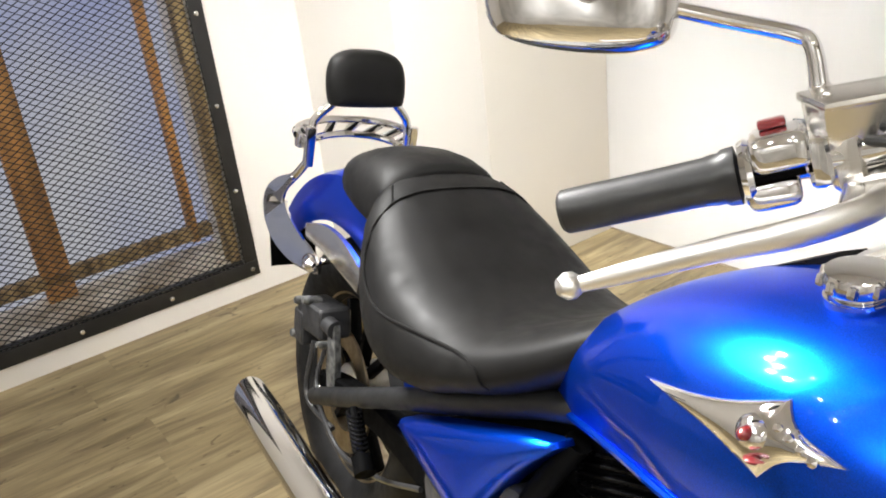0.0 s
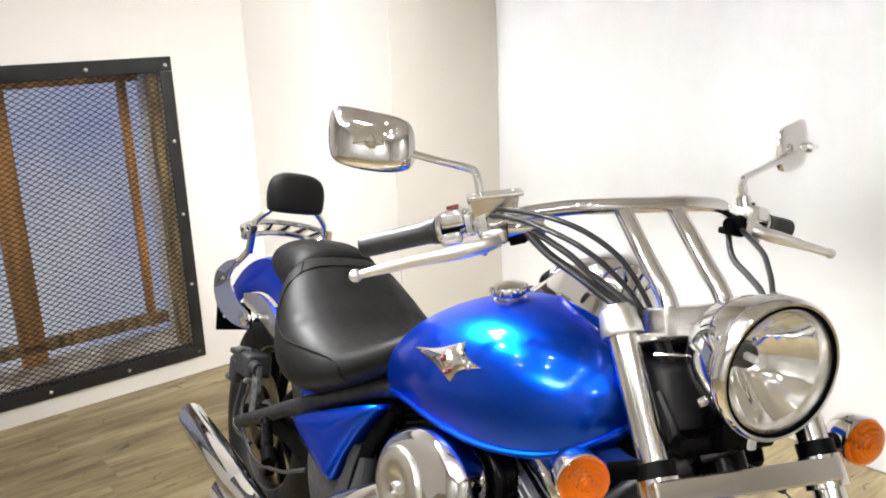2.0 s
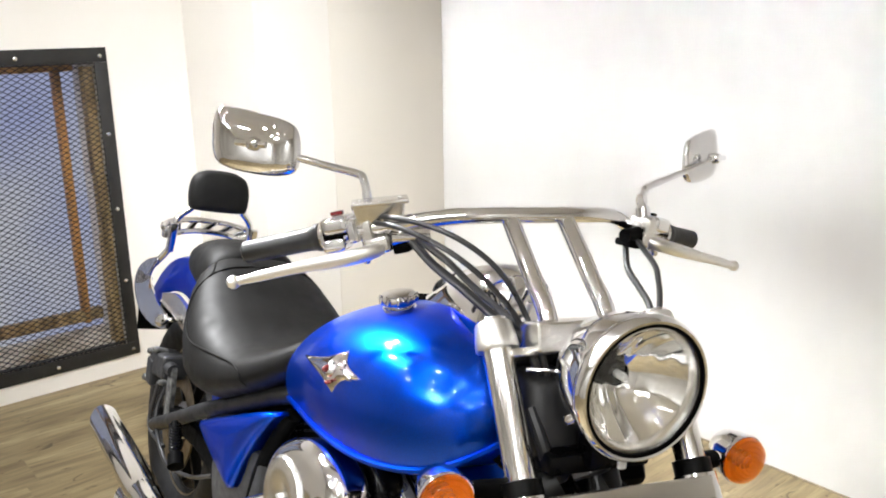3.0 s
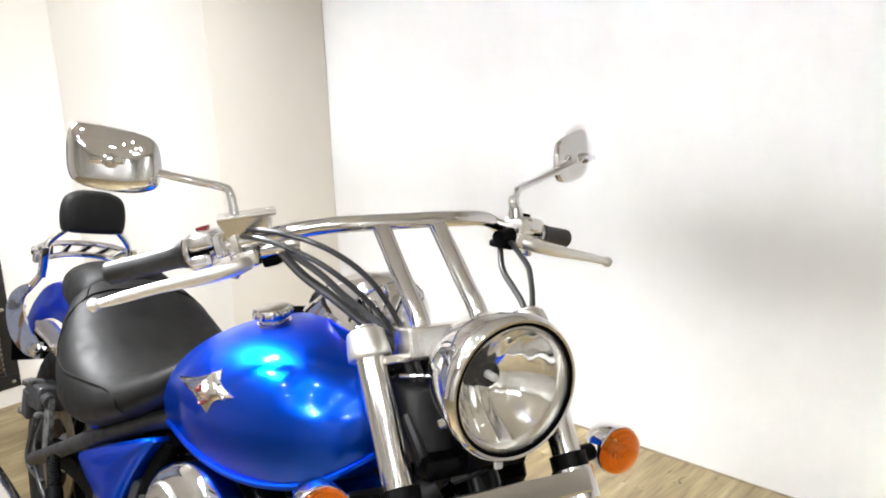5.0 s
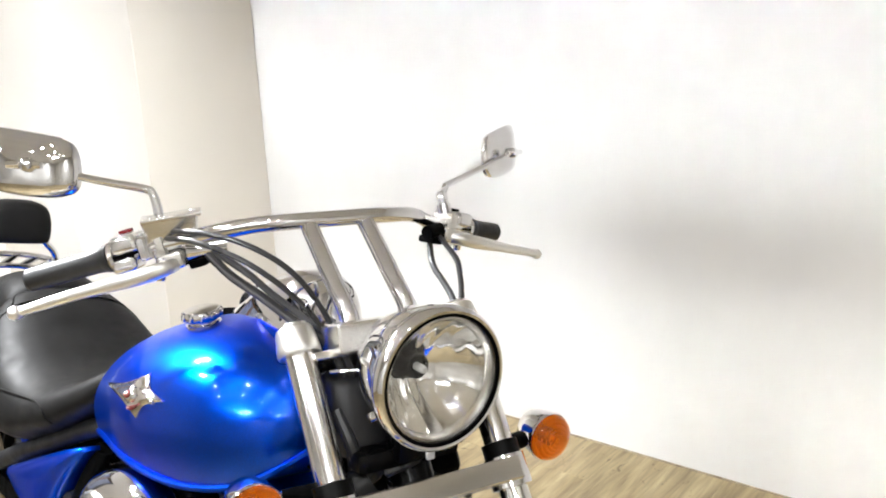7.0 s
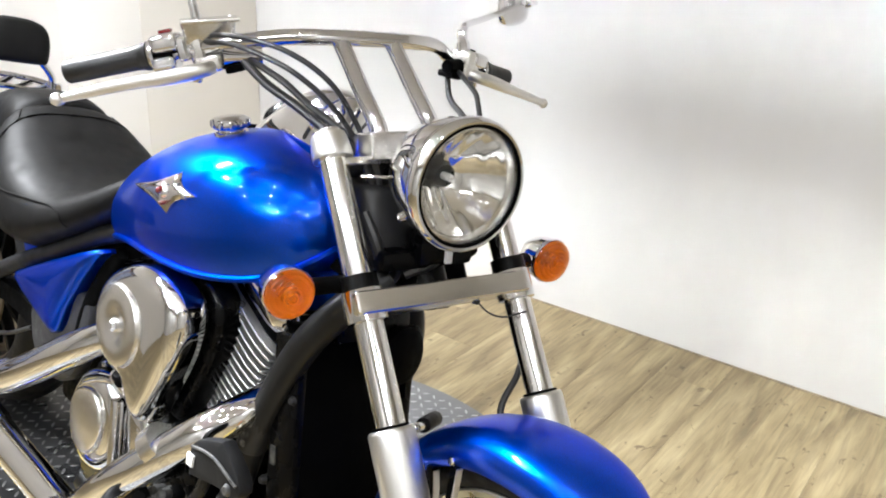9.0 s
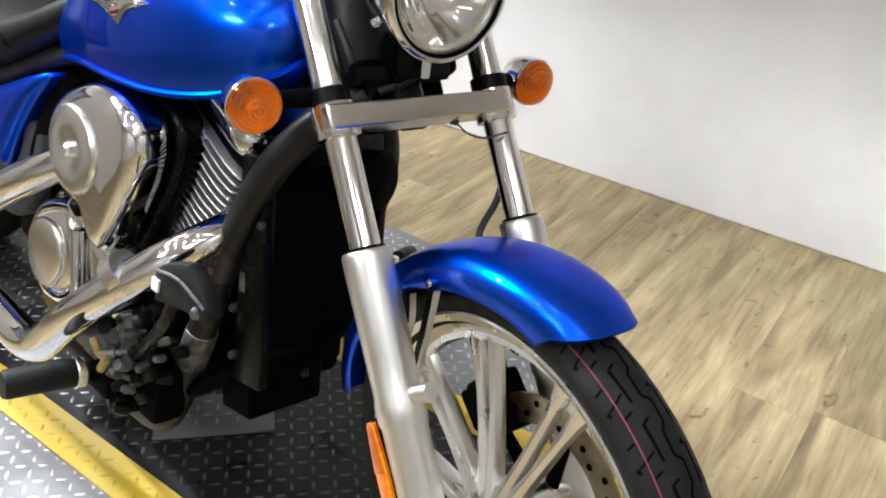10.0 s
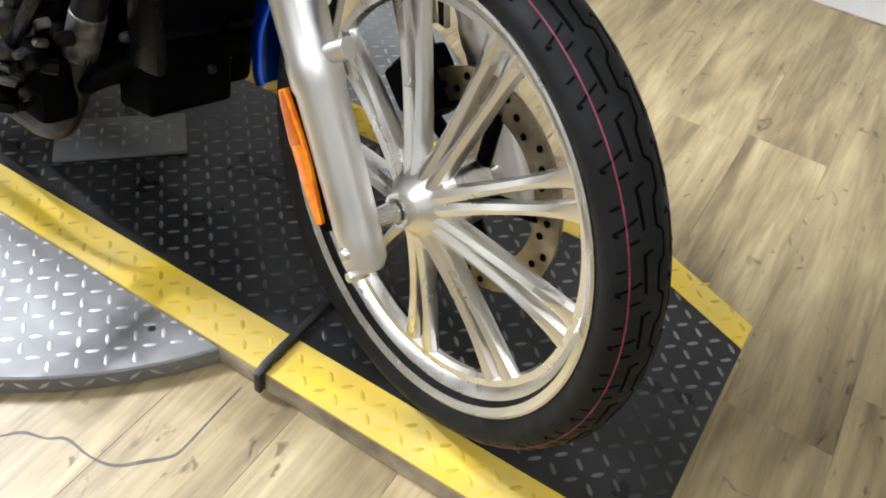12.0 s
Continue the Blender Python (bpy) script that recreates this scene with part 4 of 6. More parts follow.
# ---- wheels ----
def tyre(name, c, r_out, r_in, hw, crown, mat, parent, label, front=False):
    bm = B()
    prof = [(r_in - 0.012, -hw * 0.5), (r_in, -hw * 0.62), (r_in + 0.007, -hw * 0.76), (r_in + (r_out - r_in) * 0.36, -hw * 0.98), (r_out - crown * 1.10, -hw * 0.985), (r_out - crown * 0.76, -hw * 0.86)]
    for k in range(1, 8):
        a = -1 + 2 * k / 8
        prof.append((r_out - crown * a * a * 0.74, hw * 0.86 * a))
    prof += [(r, -h) for r, h in reversed(prof[:6])]
    lathe(bm, prof, c, (0, 1, 0), 96)
    return part(name, bm, mat, parent, label, front=front, angle=40)


front_wheel = part("front_wheel", (lambda b: (lathe(b, [(0.0, -0.058), (0.022, -0.058), (0.028, -0.055), (0.034, -0.047), (0.044, -0.038), (0.060, -0.030), (0.066, -0.016), (0.050, 0.010), (0.048, 0.030), (0.045, 0.055), (0.0, 0.055)], AXLE, (0, 1, 0), 40), b)[1])(B()),
                   WHEEL_ALLOY, bike, "cast alloy front wheel hub", front=True)
FR, FHW = 0.338, 0.045
tyre("tyre", AXLE, FR, 0.277, FHW, 0.026, RUBBER, front_wheel, "black front tyre with block tread")
bm = B()
lathe(bm, [(0.270, -0.032), (0.280, -0.0375), (0.2835, -0.036), (0.2835, -0.031), (0.270, -0.024), (0.258, -0.018), (0.252, -0.010), (0.252, 0.010), (0.258, 0.018), (0.270, 0.024), (0.2835, 0.031), (0.2835, 0.036), (0.280, 0.0375), (0.270, 0.032)], AXLE, (0, 1, 0), 96)
lathe(bm, [(0.252, -0.010), (0.243, -0.009), (0.240, 0.0), (0.243, 0.009), (0.252, 0.010)], AXLE, (0, 1, 0), 96)
rim = part("rim", bm, WHEEL_ALLOY, front_wheel, "satin alloy rim")
N_SPOKE = 9
for k in range(N_SPOKE):
    for s in (-1, 1):
        a0 = radians(114.5 + 40 * k)
        bm = B()
        rings = []
        for u in range(9):
            f = u / 8
            r = 0.022 + f * 0.226
            off = s * (0.0065 + 0.0125 * f ** 1.2)
            w = 0.0074 + 0.0065 * (1 - f) ** 2.5 + 0.0095 * f ** 6
            d = 0.016 - 0.006 * f
            yc = -0.030 * (1 - f) ** 1.8
            ring = []
            for q in range(8):
                b = q * math.tau / 8
                du, dv = math.cos(b) * w, math.sin(b) * d
                rr = V(math.cos(a0), 0, math.sin(a0))
                tt = V(-math.sin(a0), 0, math.cos(a0))
                ring.append(tuple(AXLE + rr * r + tt * (off + du) + V(0, yc + dv, 0)))
            rings.append(ring)
        loft(bm, rings)
        part("spoke", bm, WHEEL_ALLOY, front_wheel)
# black strips laid on the tread as its grooves' shade, one pattern repeated round the tyre
N_TREAD = 32
PITCH = math.tau / N_TREAD


def crown_at(y):
    ys = [FHW * 0.86 * k / 4 for k in range(4)] + [FHW * 0.86, FHW * 0.985]
    rs = [FR - 0.026 * 0.74 * (k / 4) ** 2 for k in range(4)] + [FR - 0.026 * 0.76, FR - 0.026 * 1.10]
    return float(np.interp(abs(y), ys, rs))


def groove_strip(pts, w):
    """A black strip just proud of the crown, painting a groove's shade: pairs of a share of the pitch and y."""
    bm = B()
    line = []
    for (a, y), (c, z) in zip(pts, pts[1:]):
        line += [(a + (c - a) * k / 7, y + (z - y) * k / 7) for k in range(7)]
    line.append(pts[-1])
    rings = []
    for i, (u, y) in enumerate(line):
        u0, y0 = line[max(i - 1, 0)]
        u1, y1 = line[min(i + 1, len(line) - 1)]
        du, dy = (u1 - u0) * PITCH * FR, y1 - y0
        d = math.hypot(du, dy) or 1
        nu, ny = -dy / d / (PITCH * FR), du / d
        ring = []
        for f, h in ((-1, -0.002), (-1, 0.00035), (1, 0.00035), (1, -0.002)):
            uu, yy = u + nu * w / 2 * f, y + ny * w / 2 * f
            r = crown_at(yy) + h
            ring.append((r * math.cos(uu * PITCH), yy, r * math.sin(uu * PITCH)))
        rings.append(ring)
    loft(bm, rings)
    return to_mesh("groove_shade_strip", bm, GROOVE_SHADE, 25)


GROOVE_STRIPS = [groove_strip([(0.0, -0.0055), (0.13, 0.001), (0.50, 0.002), (0.61, -0.006), (1.0, -0.0055)], 0.0030),
           groove_strip([(-0.42, -0.019), (-0.10, -0.0197), (0.20, -0.0203), (0.27, -0.0125)], 0.0030),
           groove_strip([(0.52, -0.0395), (0.59, -0.0405), (0.78, -0.023)], 0.0026),
           groove_strip([(0.95, -0.041), (1.0, -0.0347)], 0.0028),
           groove_strip([(0.39, -0.0328), (0.455, -0.0235)], 0.0028),
           groove_strip([(0.72, 0.008), (0.79, 0.014)], 0.0028),
           groove_strip([(0.08, 0.016), (0.40, 0.0167), (0.70, 0.0173), (0.77, 0.0095)], 0.0030),
           groove_strip([(0.02, 0.036), (0.09, 0.0365), (0.28, 0.022)], 0.0026)]
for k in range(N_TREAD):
    for me in GROOVE_STRIPS:
        ob = new("groove_shade_strip", me)
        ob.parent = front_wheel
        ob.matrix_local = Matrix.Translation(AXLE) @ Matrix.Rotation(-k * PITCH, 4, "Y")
bm = B()
lathe(bm, [(crown_at(y) + h, y) for y, h in ((-0.0332, -0.002), (-0.0331, 0.0006), (-0.0321, 0.0006), (-0.0320, -0.002))], AXLE, (0, 1, 0), 96)
part("tyre_line", bm, PINK_LINE, front_wheel, "faded pink line round the tyre")
bm = B()
lathe(bm, [(0.108, 0.060), (0.150, 0.060), (0.150, 0.065), (0.108, 0.065), (0.108, 0.060)], AXLE, (0, 1, 0), 72)
rotor = part("brake_disc", bm, DISC_STEEL, front_wheel, "drilled steel brake disc")
# black caps on the unpierced disc paint the dark of its drilled holes
for k in range(36):
    a = k * math.tau / 36
    bm = B()
    rr = 0.122 + 0.016 * (k % 3) / 2
    lathe(bm, [(0, -0.0012), (0.0048, -0.0012), (0.0048, 0.0)], AXLE + V(rr * math.cos(a), 0.0598, rr * math.sin(a)), (0, 1, 0), 10)
    part("hole_shade_cap", bm, BLACK_MATT, rotor)
bm = B()
for k in range(5):
    a = k * math.tau / 5
    tube(bm, [AXLE + V(0.04 * math.cos(a), 0.055, 0.04 * math.sin(a)), AXLE + V(0.112 * math.cos(a + 0.2), 0.062, 0.112 * math.sin(a + 0.2))], 0.010, 8)
part("disc_carrier", bm, BLACK_MATT, front_wheel)
bm = B()
box(bm, AXLE + V(-0.115, 0.062, 0.085), (0.085, 0.065, 0.055), Matrix.Rotation(radians(40), 4, "Y"), bevel=0.010, seg=3)
box(bm, AXLE + V(-0.118, 0.028, 0.088), (0.06, 0.03, 0.04), Matrix.Rotation(radians(40), 4, "Y"), bevel=0.008, seg=3)
part("brake_caliper", bm, BLACK_MATT, bike, "black front brake caliper", front=True)

rear_wheel = part("rear_wheel", (lambda b: (lathe(b, [(0, -0.09), (0.03, -0.09), (0.05, -0.07), (0.05, 0.07), (0.03, 0.09), (0, 0.09)], REAR, (0, 1, 0), 32), b)[1])(B()), ALLOY, bike, "cast rear wheel hub")
tyre("tyre", REAR, 0.318, 0.196, 0.088, 0.040, RUBBER, rear_wheel, "wide black rear tyre")
bm = B()
lathe(bm, [(0.195, -0.060), (0.206, -0.064), (0.207, -0.056), (0.185, -0.045), (0.178, 0.0), (0.185, 0.045), (0.207, 0.056), (0.206, 0.064), (0.195, 0.060)], REAR, (0, 1, 0), 72)
part("rim", bm, DISC_STEEL, rear_wheel, "dusty alloy rear rim")
for k in range(10):
    a = k * math.tau / 10 + 0.2
    bm = B()
    strip(bm, [REAR + V(0.045 * math.cos(a), -0.045, 0.045 * math.sin(a)), REAR + V(0.185 * math.cos(a), -0.030, 0.185 * math.sin(a))], 0.016, 0.02, 1)
    part("spoke", bm, ALLOY_DARK, rear_wheel)
bm = B()
lathe(bm, [(0.09, -0.086), (0.135, -0.086), (0.135, -0.081), (0.09, -0.081), (0.09, -0.086)], REAR, (0, 1, 0), 64)
part("brake_disc", bm, DISC_STEEL, rear_wheel, "worn steel rear brake disc")
bm = B()
box(bm, REAR + V(-0.045, -0.115, 0.145), (0.13, 0.07, 0.065), Matrix.Rotation(radians(-8), 4, "Y"), bevel=0.012, seg=3)
box(bm, REAR + V(-0.095, -0.128, 0.110), (0.05, 0.05, 0.075), bevel=0.01, seg=3)
tube(bm, [REAR + V(0.010, -0.13, 0.155), REAR + V(0.055, -0.13, 0.158)], 0.018, 12)
rear_caliper = part("rear_caliper", bm, DARK_GREY, bike, "dark grey rear brake caliper")
for dx, dz, r in ((-0.10, 0.165, 0.010), (-0.055, 0.182, 0.010), (-0.115, 0.085, 0.011), (0.03, 0.12, 0.008)):
    bm = B()
    lathe(bm, [(0, 0.010), (r * 0.7, 0.009), (r, 0.0), (r, -0.03)], REAR + V(dx, -0.150, dz), (0, -1, 0.2), 12)
    part("caliper_bolt", bm, SCUFFED, rear_caliper, "dull steel caliper bolt")
bm = B()
strip(bm, [REAR + V(0.04, -0.128, 0.165), REAR + V(0.055, -0.132, 0.10), REAR + V(0.060, -0.130, 0.02)], [0.030, 0.046, 0.036], 0.012)
part("caliper_bracket", bm, SCUFFED, rear_caliper, "grey caliper bracket")
for sgn in (1, -1):
    bm = B()
    strip(bm, [REAR + V(-0.03, sgn * 0.115, 0.0), REAR + V(0.10, sgn * 0.118, 0.045), REAR + V(0.30, sgn * 0.118, 0.075), REAR + V(0.55, sgn * 0.115, 0.06)], [0.06, 0.055, 0.05, 0.06], 0.03)
    arm = part("swingarm", bm, BLACK_MATT, bike, "black swingarm")
    bm = B()
    lathe(bm, [(0, 0.012), (0.013, 0.010), (0.018, 0.004), (0.018, -0.006)], REAR + V(0, sgn * 0.128, 0), (0, sgn, 0), 6)
    part("axle_nut", bm, CHROME_SATIN, arm)
bm = B()
tube(bm, [REAR + V(0.01, -0.13, 0.11), REAR + V(0.02, -0.15, 0.02), REAR + V(0.14, -0.15, -0.05), REAR + V(0.30, -0.14, -0.02), REAR + V(0.45, -0.14, 0.05)], 0.005, 8)
tube(bm, [REAR + V(-0.03, -0.14, 0.10), REAR + V(-0.03, -0.15, -0.02), REAR + V(0.10, -0.145, -0.03)], 0.006, 8)
part("brake_hose", bm, CABLE, bike, "black brake hose")

# front fender
bm = B()
rings = []
for k in range(29):
    ring = []
    e = min(1.0, k / 3, (28 - k) / 3) if 0 < k < 28 else 0.0
    hw = 0.071 * (0.84 + 0.16 * min(1.0, k / 5, (28 - k) / 4) ** 0.6)
    for j in range(15):
        b = -1 + 2 * j / 14
        y = hw * math.sin(b * math.pi / 2)
        r = 0.371 - 0.036 * (1 - math.cos(b * math.pi / 2)) ** 1.25 - (0.012 * max(0, abs(b) - 0.85) / 0.15)
        tip = 73.6 + 9.0 * abs(b) ** 2.6
        r -= 0.010 * max(0.0, 1 - k / 3) ** 2
        ring.append((r, y, radians(tip + (184 - 4 * abs(b) ** 4 - tip) * k / 28)))
    full = ring + [(r - 0.0035, y * 0.965, a) for r, y, a in reversed(ring)]
    rings.append([(AXLE.x + r * math.cos(a), y, AXLE.z + r * math.sin(a)) for r, y, a in full])
loft(bm, rings)
front_fender = part("front_fender", bm, BLUE, bike, "metallic blue front fender", front=True, angle=50)
for sgn in (1, -1):
    for line, w in (([(1.462, 0.072, 0.602), (1.474, 0.078, 0.563), (1.470, 0.090, 0.515), (1.476, 0.098, 0.480)], 0.019), ([(1.514, 0.072, 0.632), (1.516, 0.078, 0.585), (1.511, 0.080, 0.536), (1.512, 0.088, 0.490)], 0.0125)):
        line = [V(x, sgn * y, z) for x, y, z in line]
        bm = B()
        strip(bm, line, w, 0.006)
        stay = part("fender_stay", bm, BLACK_GLOSS, front_fender, "black fender stay")
        bm = B()
        strip(bm, [p + V(w / 2 + 0.0012, 0, 0) for p in line], 0.0030, 0.0066)
        part("stay_edge", bm, ALLOY, stay, "bright alloy strip along the front edge")
    for x, z in ((1.438, 0.592), (1.505, 0.634)):
        bm = B()
        c = V(x, sgn * 0.0720, z)
        lathe(bm, [(0, 0.005), (0.004, 0.0045), (0.0062, 0.002), (0.0062, -0.002)], c, (0, sgn, 0), 12)
        part("fender_bolt", bm, CHROME, front_fender)

# ---- fork, yokes ----
for sgn in (-1, 1):
    bm = B()
    a, b = fork_point(1.00, sgn * FORK_Y), fork_point(0.640, sgn * FORK_Y)
    tube(bm, [a, b], 0.0205, 24, 1)
    leg = part("fork_tube", bm, FORK_STEEL, bike, "polished fork tube", front=True)
    bm = B()
    o = fork_point(0.656, sgn * FORK_Y)
    lathe(bm, [(0.0206, -0.002), (0.0285, -0.002), (0.0310, 0.0005), (0.0318, 0.004), (0.0318, 0.030), (0.0314, 0.075), (0.0308, 0.130), (0.0300, 0.180), (0.0318, 0.188), (0.0318, 0.212), (0.0295, 0.220), (0.0280, 0.380), (0.0265, 0.420), (0.020, 0.432), (0, 0.434)], o, FD, 28)
    low = part("fork_slider", bm, ALLOY, leg, "satin alloy fork slider")
    bm = B()
    c = fork_point(0.505, sgn * (FORK_Y - 0.004))
    tube(bm, [c + FN * 0.010, c + FN * 0.050 + V(0, -sgn * 0.012, 0)], 0.0125, 14, 1)
    part("caliper_lug", bm, ALLOY, leg)
    bm = B()
    lathe(bm, [(0.0200, 0.0), (0.0280, 0.0), (0.0290, 0.002), (0.0287, 0.010), (0.0255, 0.032), (0.0240, 0.036), (0.0210, 0.038), (0.012, 0.0385), (0.0, 0.0385)], fork_point(0.966, sgn * FORK_Y), -FD, 32)
    part("fork_cap", bm, ALLOY, leg, "silver fork cap")
    bm = B()
    lathe(bm, [(0.0206, 0.0), (0.0255, 0.001), (0.0255, 0.036), (0.0206, 0.040)], fork_point(0.828, sgn * FORK_Y), FD, 28)
    part("fork_collar", bm, ALLOY_DARK, leg)
    bm = B()
    lathe(bm, [(0.0206, 0.0), (0.0250, 0.0005), (0.0250, 0.003), (0.0206, 0.0045)], fork_point(0.661, sgn * FORK_Y), FD, 28)
    part("dust_seal", bm, BLACK_MATT, leg)
    # reflector on the outer side
    bm = B()
    p, q = fork_point(0.486, sgn * (FORK_Y + 0.020), -0.022), fork_point(0.346, sgn * (FORK_Y + 0.020), -0.022)
    strip(bm, [p, (p + q) / 2, q], [0.020, 0.034, 0.017], 0.014, side=(0.15, sgn, 0))
    part("reflector_base", bm, BLACK_MATT, leg)
    bm = B()
    off = V(-0.006, sgn * 0.010, 0)
    strip(bm, [p + off + FD * 0.006, (p + q) / 2 + off, q + off - FD * 0.006], [0.014, 0.026, 0.012], 0.008, side=(0.15, sgn, 0))
    part("reflector", bm, AMBER, leg, "long amber side reflector")
    bm = B()
    off = V(-0.008, sgn * 0.0145, 0)
    strip(bm, [p + off + FD * 0.010, p.lerp(q, 0.42) + off], [0.010, 0.021], 0.003, side=(0.15, sgn, 0))
    part("reflector_top", bm, AMBER_DARK, leg, "browner upper half of the reflector")
    bm = B()
    for zz in (0.300, 0.322):
        c = fork_point(zz, sgn * FORK_Y, 0.0)
        lathe(bm, [(0, 0.006), (0.006, 0.005), (0.0085, 0.0), (0.0085, -0.02)], c + V(0, sgn * 0.026, 0), (0, sgn, 0), 12)
    part("clamp_bolt", bm, CHROME_SATIN, leg)
bm = B()
tube(bm, [AXLE + V(0, -FORK_Y + 0.004, 0), AXLE + V(0, FORK_Y - 0.004, 0)], 0.0135, 18, 1)
axle = part("axle", bm, CHROME_SATIN, bike, "steel front axle", front=True)
bm = B()
lathe(bm, [(0.017, 0), (0.0215, 0.0), (0.0215, 0.018), (0.017, 0.018), (0.017, 0.0)], AXLE + V(0, -0.066, 0), (0, 1, 0), 24)
part("spacer_ring", bm, CHROME_SATIN, axle)
TILT = Matrix.Rotation(RAKE * -1, 4, "Y")
bm = B()
box(bm, fork_point(0.794, -0.009, 0.006), (0.050, 0.284, 0.032), Matrix.Rotation(radians(-33.6), 4, "Y"), bevel=0.006, seg=3)
lower_yoke = part("lower_yoke", bm, CHROME_SATIN, bike, "brushed metal lower fork yoke", front=True)
for sgn in (1, -1):
    bm = B()
    lathe(bm, [(0.0206, 0), (0.0285, 0.002), (0.0285, 0.044), (0.0206, 0.046)], fork_point(0.812, sgn * FORK_Y), FD, 28)
    part("yoke_clamp", bm, CHROME, lower_yoke)
bm = B()
box(bm, fork_point(0.958, 0, -0.010), (0.066, 0.236, 0.012), Matrix.Rotation(radians(-33.6), 4, "Y"), bevel=0.004, seg=3)
box(bm, fork_point(0.958, 0, 0.030), (0.020, 0.150, 0.007), Matrix.Rotation(radians(-33.6), 4, "Y"), bevel=0.002, seg=2)
upper_yoke = part("upper_yoke", bm, CHROME_SATIN, bike, "brushed metal upper fork yoke", front=True)
bm = B()
box(bm, (1.240, -0.002, 0.986), (0.062, 0.176, 0.040), Matrix.Rotation(radians(-14), 4, "Y"), bevel=0.006, seg=3)
part("yoke_cover", bm, CHROME_SATIN, upper_yoke, "satin chrome cover under the risers")
for sgn in (-1, 1):
    bm = B()
    tube(bm, [(1.262, sgn * 0.100, 0.950), (1.274, sgn * 0.078, 0.952), (1.280, sgn * 0.055, 0.950), (1.262, sgn * 0.050, 0.948)], 0.0026, 8, 4)
    part("cable_guide", bm, CHROME, upper_yoke, "bent wire cable guide")
bm = B()
tube(bm, [fork_point(0.955, 0, -0.035), fork_point(0.80, 0, -0.035)], 0.032, 20, 1)
part("steering_head", bm, BLACK_GLOSS, bike, "black steering head")
bm = B()
box(bm, (1.13, TANK_Y, 0.855), (0.22, 0.150, 0.125), Matrix.Rotation(radians(8), 4, "Y"), bevel=0.018, seg=3)
part("frame_neck", bm, BLACK_MATT, bike, "black frame neck between the tank lobes")

# ---- headlight ----
HC = V(1.390, -0.016, 0.967)
HD = V(0.975, 0.03, -0.01).normalized()
bm = B()
lathe(bm, [(0.0, -0.118), (0.030, -0.114), (0.054, -0.100), (0.071, -0.076), (0.081, -0.046), (0.0855, -0.018), (0.0860, -0.010), (0.0885, -0.007), (0.0905, -0.001), (0.0905, 0.006), (0.0890, 0.012), (0.0855, 0.0155), (0.0825, 0.0150), (0.0818, 0.008)], HC, HD, 64)
head = part("headlight", bm, CHROME, bike, "round chrome headlight with a clear lens", front=True)
bm = B()
lathe(bm, [(0.0820, 0.009), (0.0818, 0.0145), (0.0782, 0.0145), (0.0778, 0.004)], HC, HD, 64)
part("lens_gasket", bm, BLACK_MATT, head, "black rubber lens gasket")
bm = B()
lathe(bm, [(0.0780, 0.009), (0.0745, 0.0095), (0.0705, 0.0030), (0.0700, -0.002)], HC, HD, 64)
part("lens_rim", bm, CHROME_SATIN, head, "pale satin rim inside the lens")
# reflector bowl: a parabola cut into upright flutes
bm = B()
up = V(0, 0, 1)
side = up.cross(HD).normalized()
up = HD.cross(side).normalized()
NR, NA = 14, 64
rings = []
for k in range(NR + 1):
    r = 0.013 + 0.059 * k / NR
    ring = []
    for j in range(NA):
        a = j * math.tau / NA
        p, q = r * math.cos(a), r * math.sin(a)
        flute = 0.0016 * abs(math.sin(p / 0.0085 * math.pi / 2)) * min(1.0, max(0.0, (abs(q) - 0.012) / 0.01))
        ring.append(tuple(HC + side * p + up * q + HD * (-0.060 + 0.058 * (r / 0.072) ** 2 - flute)))
    rings.append(ring)
loft(bm, rings, cap=False)
part("reflector_bowl", bm, REFLECTOR, head, "fluted bright reflector bowl", angle=30)
bm = B()
lathe(bm, [(0.0, -0.050), (0.0075, -0.050), (0.0080, -0.047), (0.0155, -0.046), (0.0165, -0.050), (0.0160, -0.062)], HC, HD, 28)
part("bulb_shield", bm, BLACK_GLOSS, head, "dark bulb shield")
bm = B()
lathe(bm, [(0.0, -0.030), (0.0035, -0.0305), (0.0052, -0.033), (0.0055, -0.050)], HC, HD, 16)
part("bulb", bm, BULB, head, "pale tipped bulb")
bm = B()
lathe(bm, [(0.0, 0.020), (0.028, 0.0185), (0.055, 0.0150), (0.0776, 0.0105), (0.0776, 0.0080), (0.055, 0.0125), (0.028, 0.0160), (0.0, 0.0175)], HC, HD, 48)
lens_glass = part("lens", bm, GLASS, head, "clear headlight lens")
lens_glass.visible_shadow = False
for sgn in (1, -1):
    bm = B()
    lathe(bm, [(0, 0.008), (0.006, 0.007), (0.007, 0.0), (0.007, -0.004)], HC + V(-0.040, sgn * 0.066, -0.050), (0, sgn, -0.3), 12)
    part("mount_bolt", bm, CHROME, head)
bm = B()
box(bm, HC + V(-0.07, 0, -0.105), (0.04, 0.05, 0.05), bevel=0.008)
box(bm, HC + V(-0.085, 0.0, -0.125), (0.04, 0.15, 0.028), bevel=0.008)
part("headlight_bracket", bm, BLACK_GLOSS, bike, "black headlight bracket", front=True)
bm = B()
box(bm, HC + V(-0.040, 0.014, -0.112), (0.006, 0.011, 0.024), bevel=0.002)
part("tag", bm, WHITE_PLASTIC, bike, "small white tag", front=True)

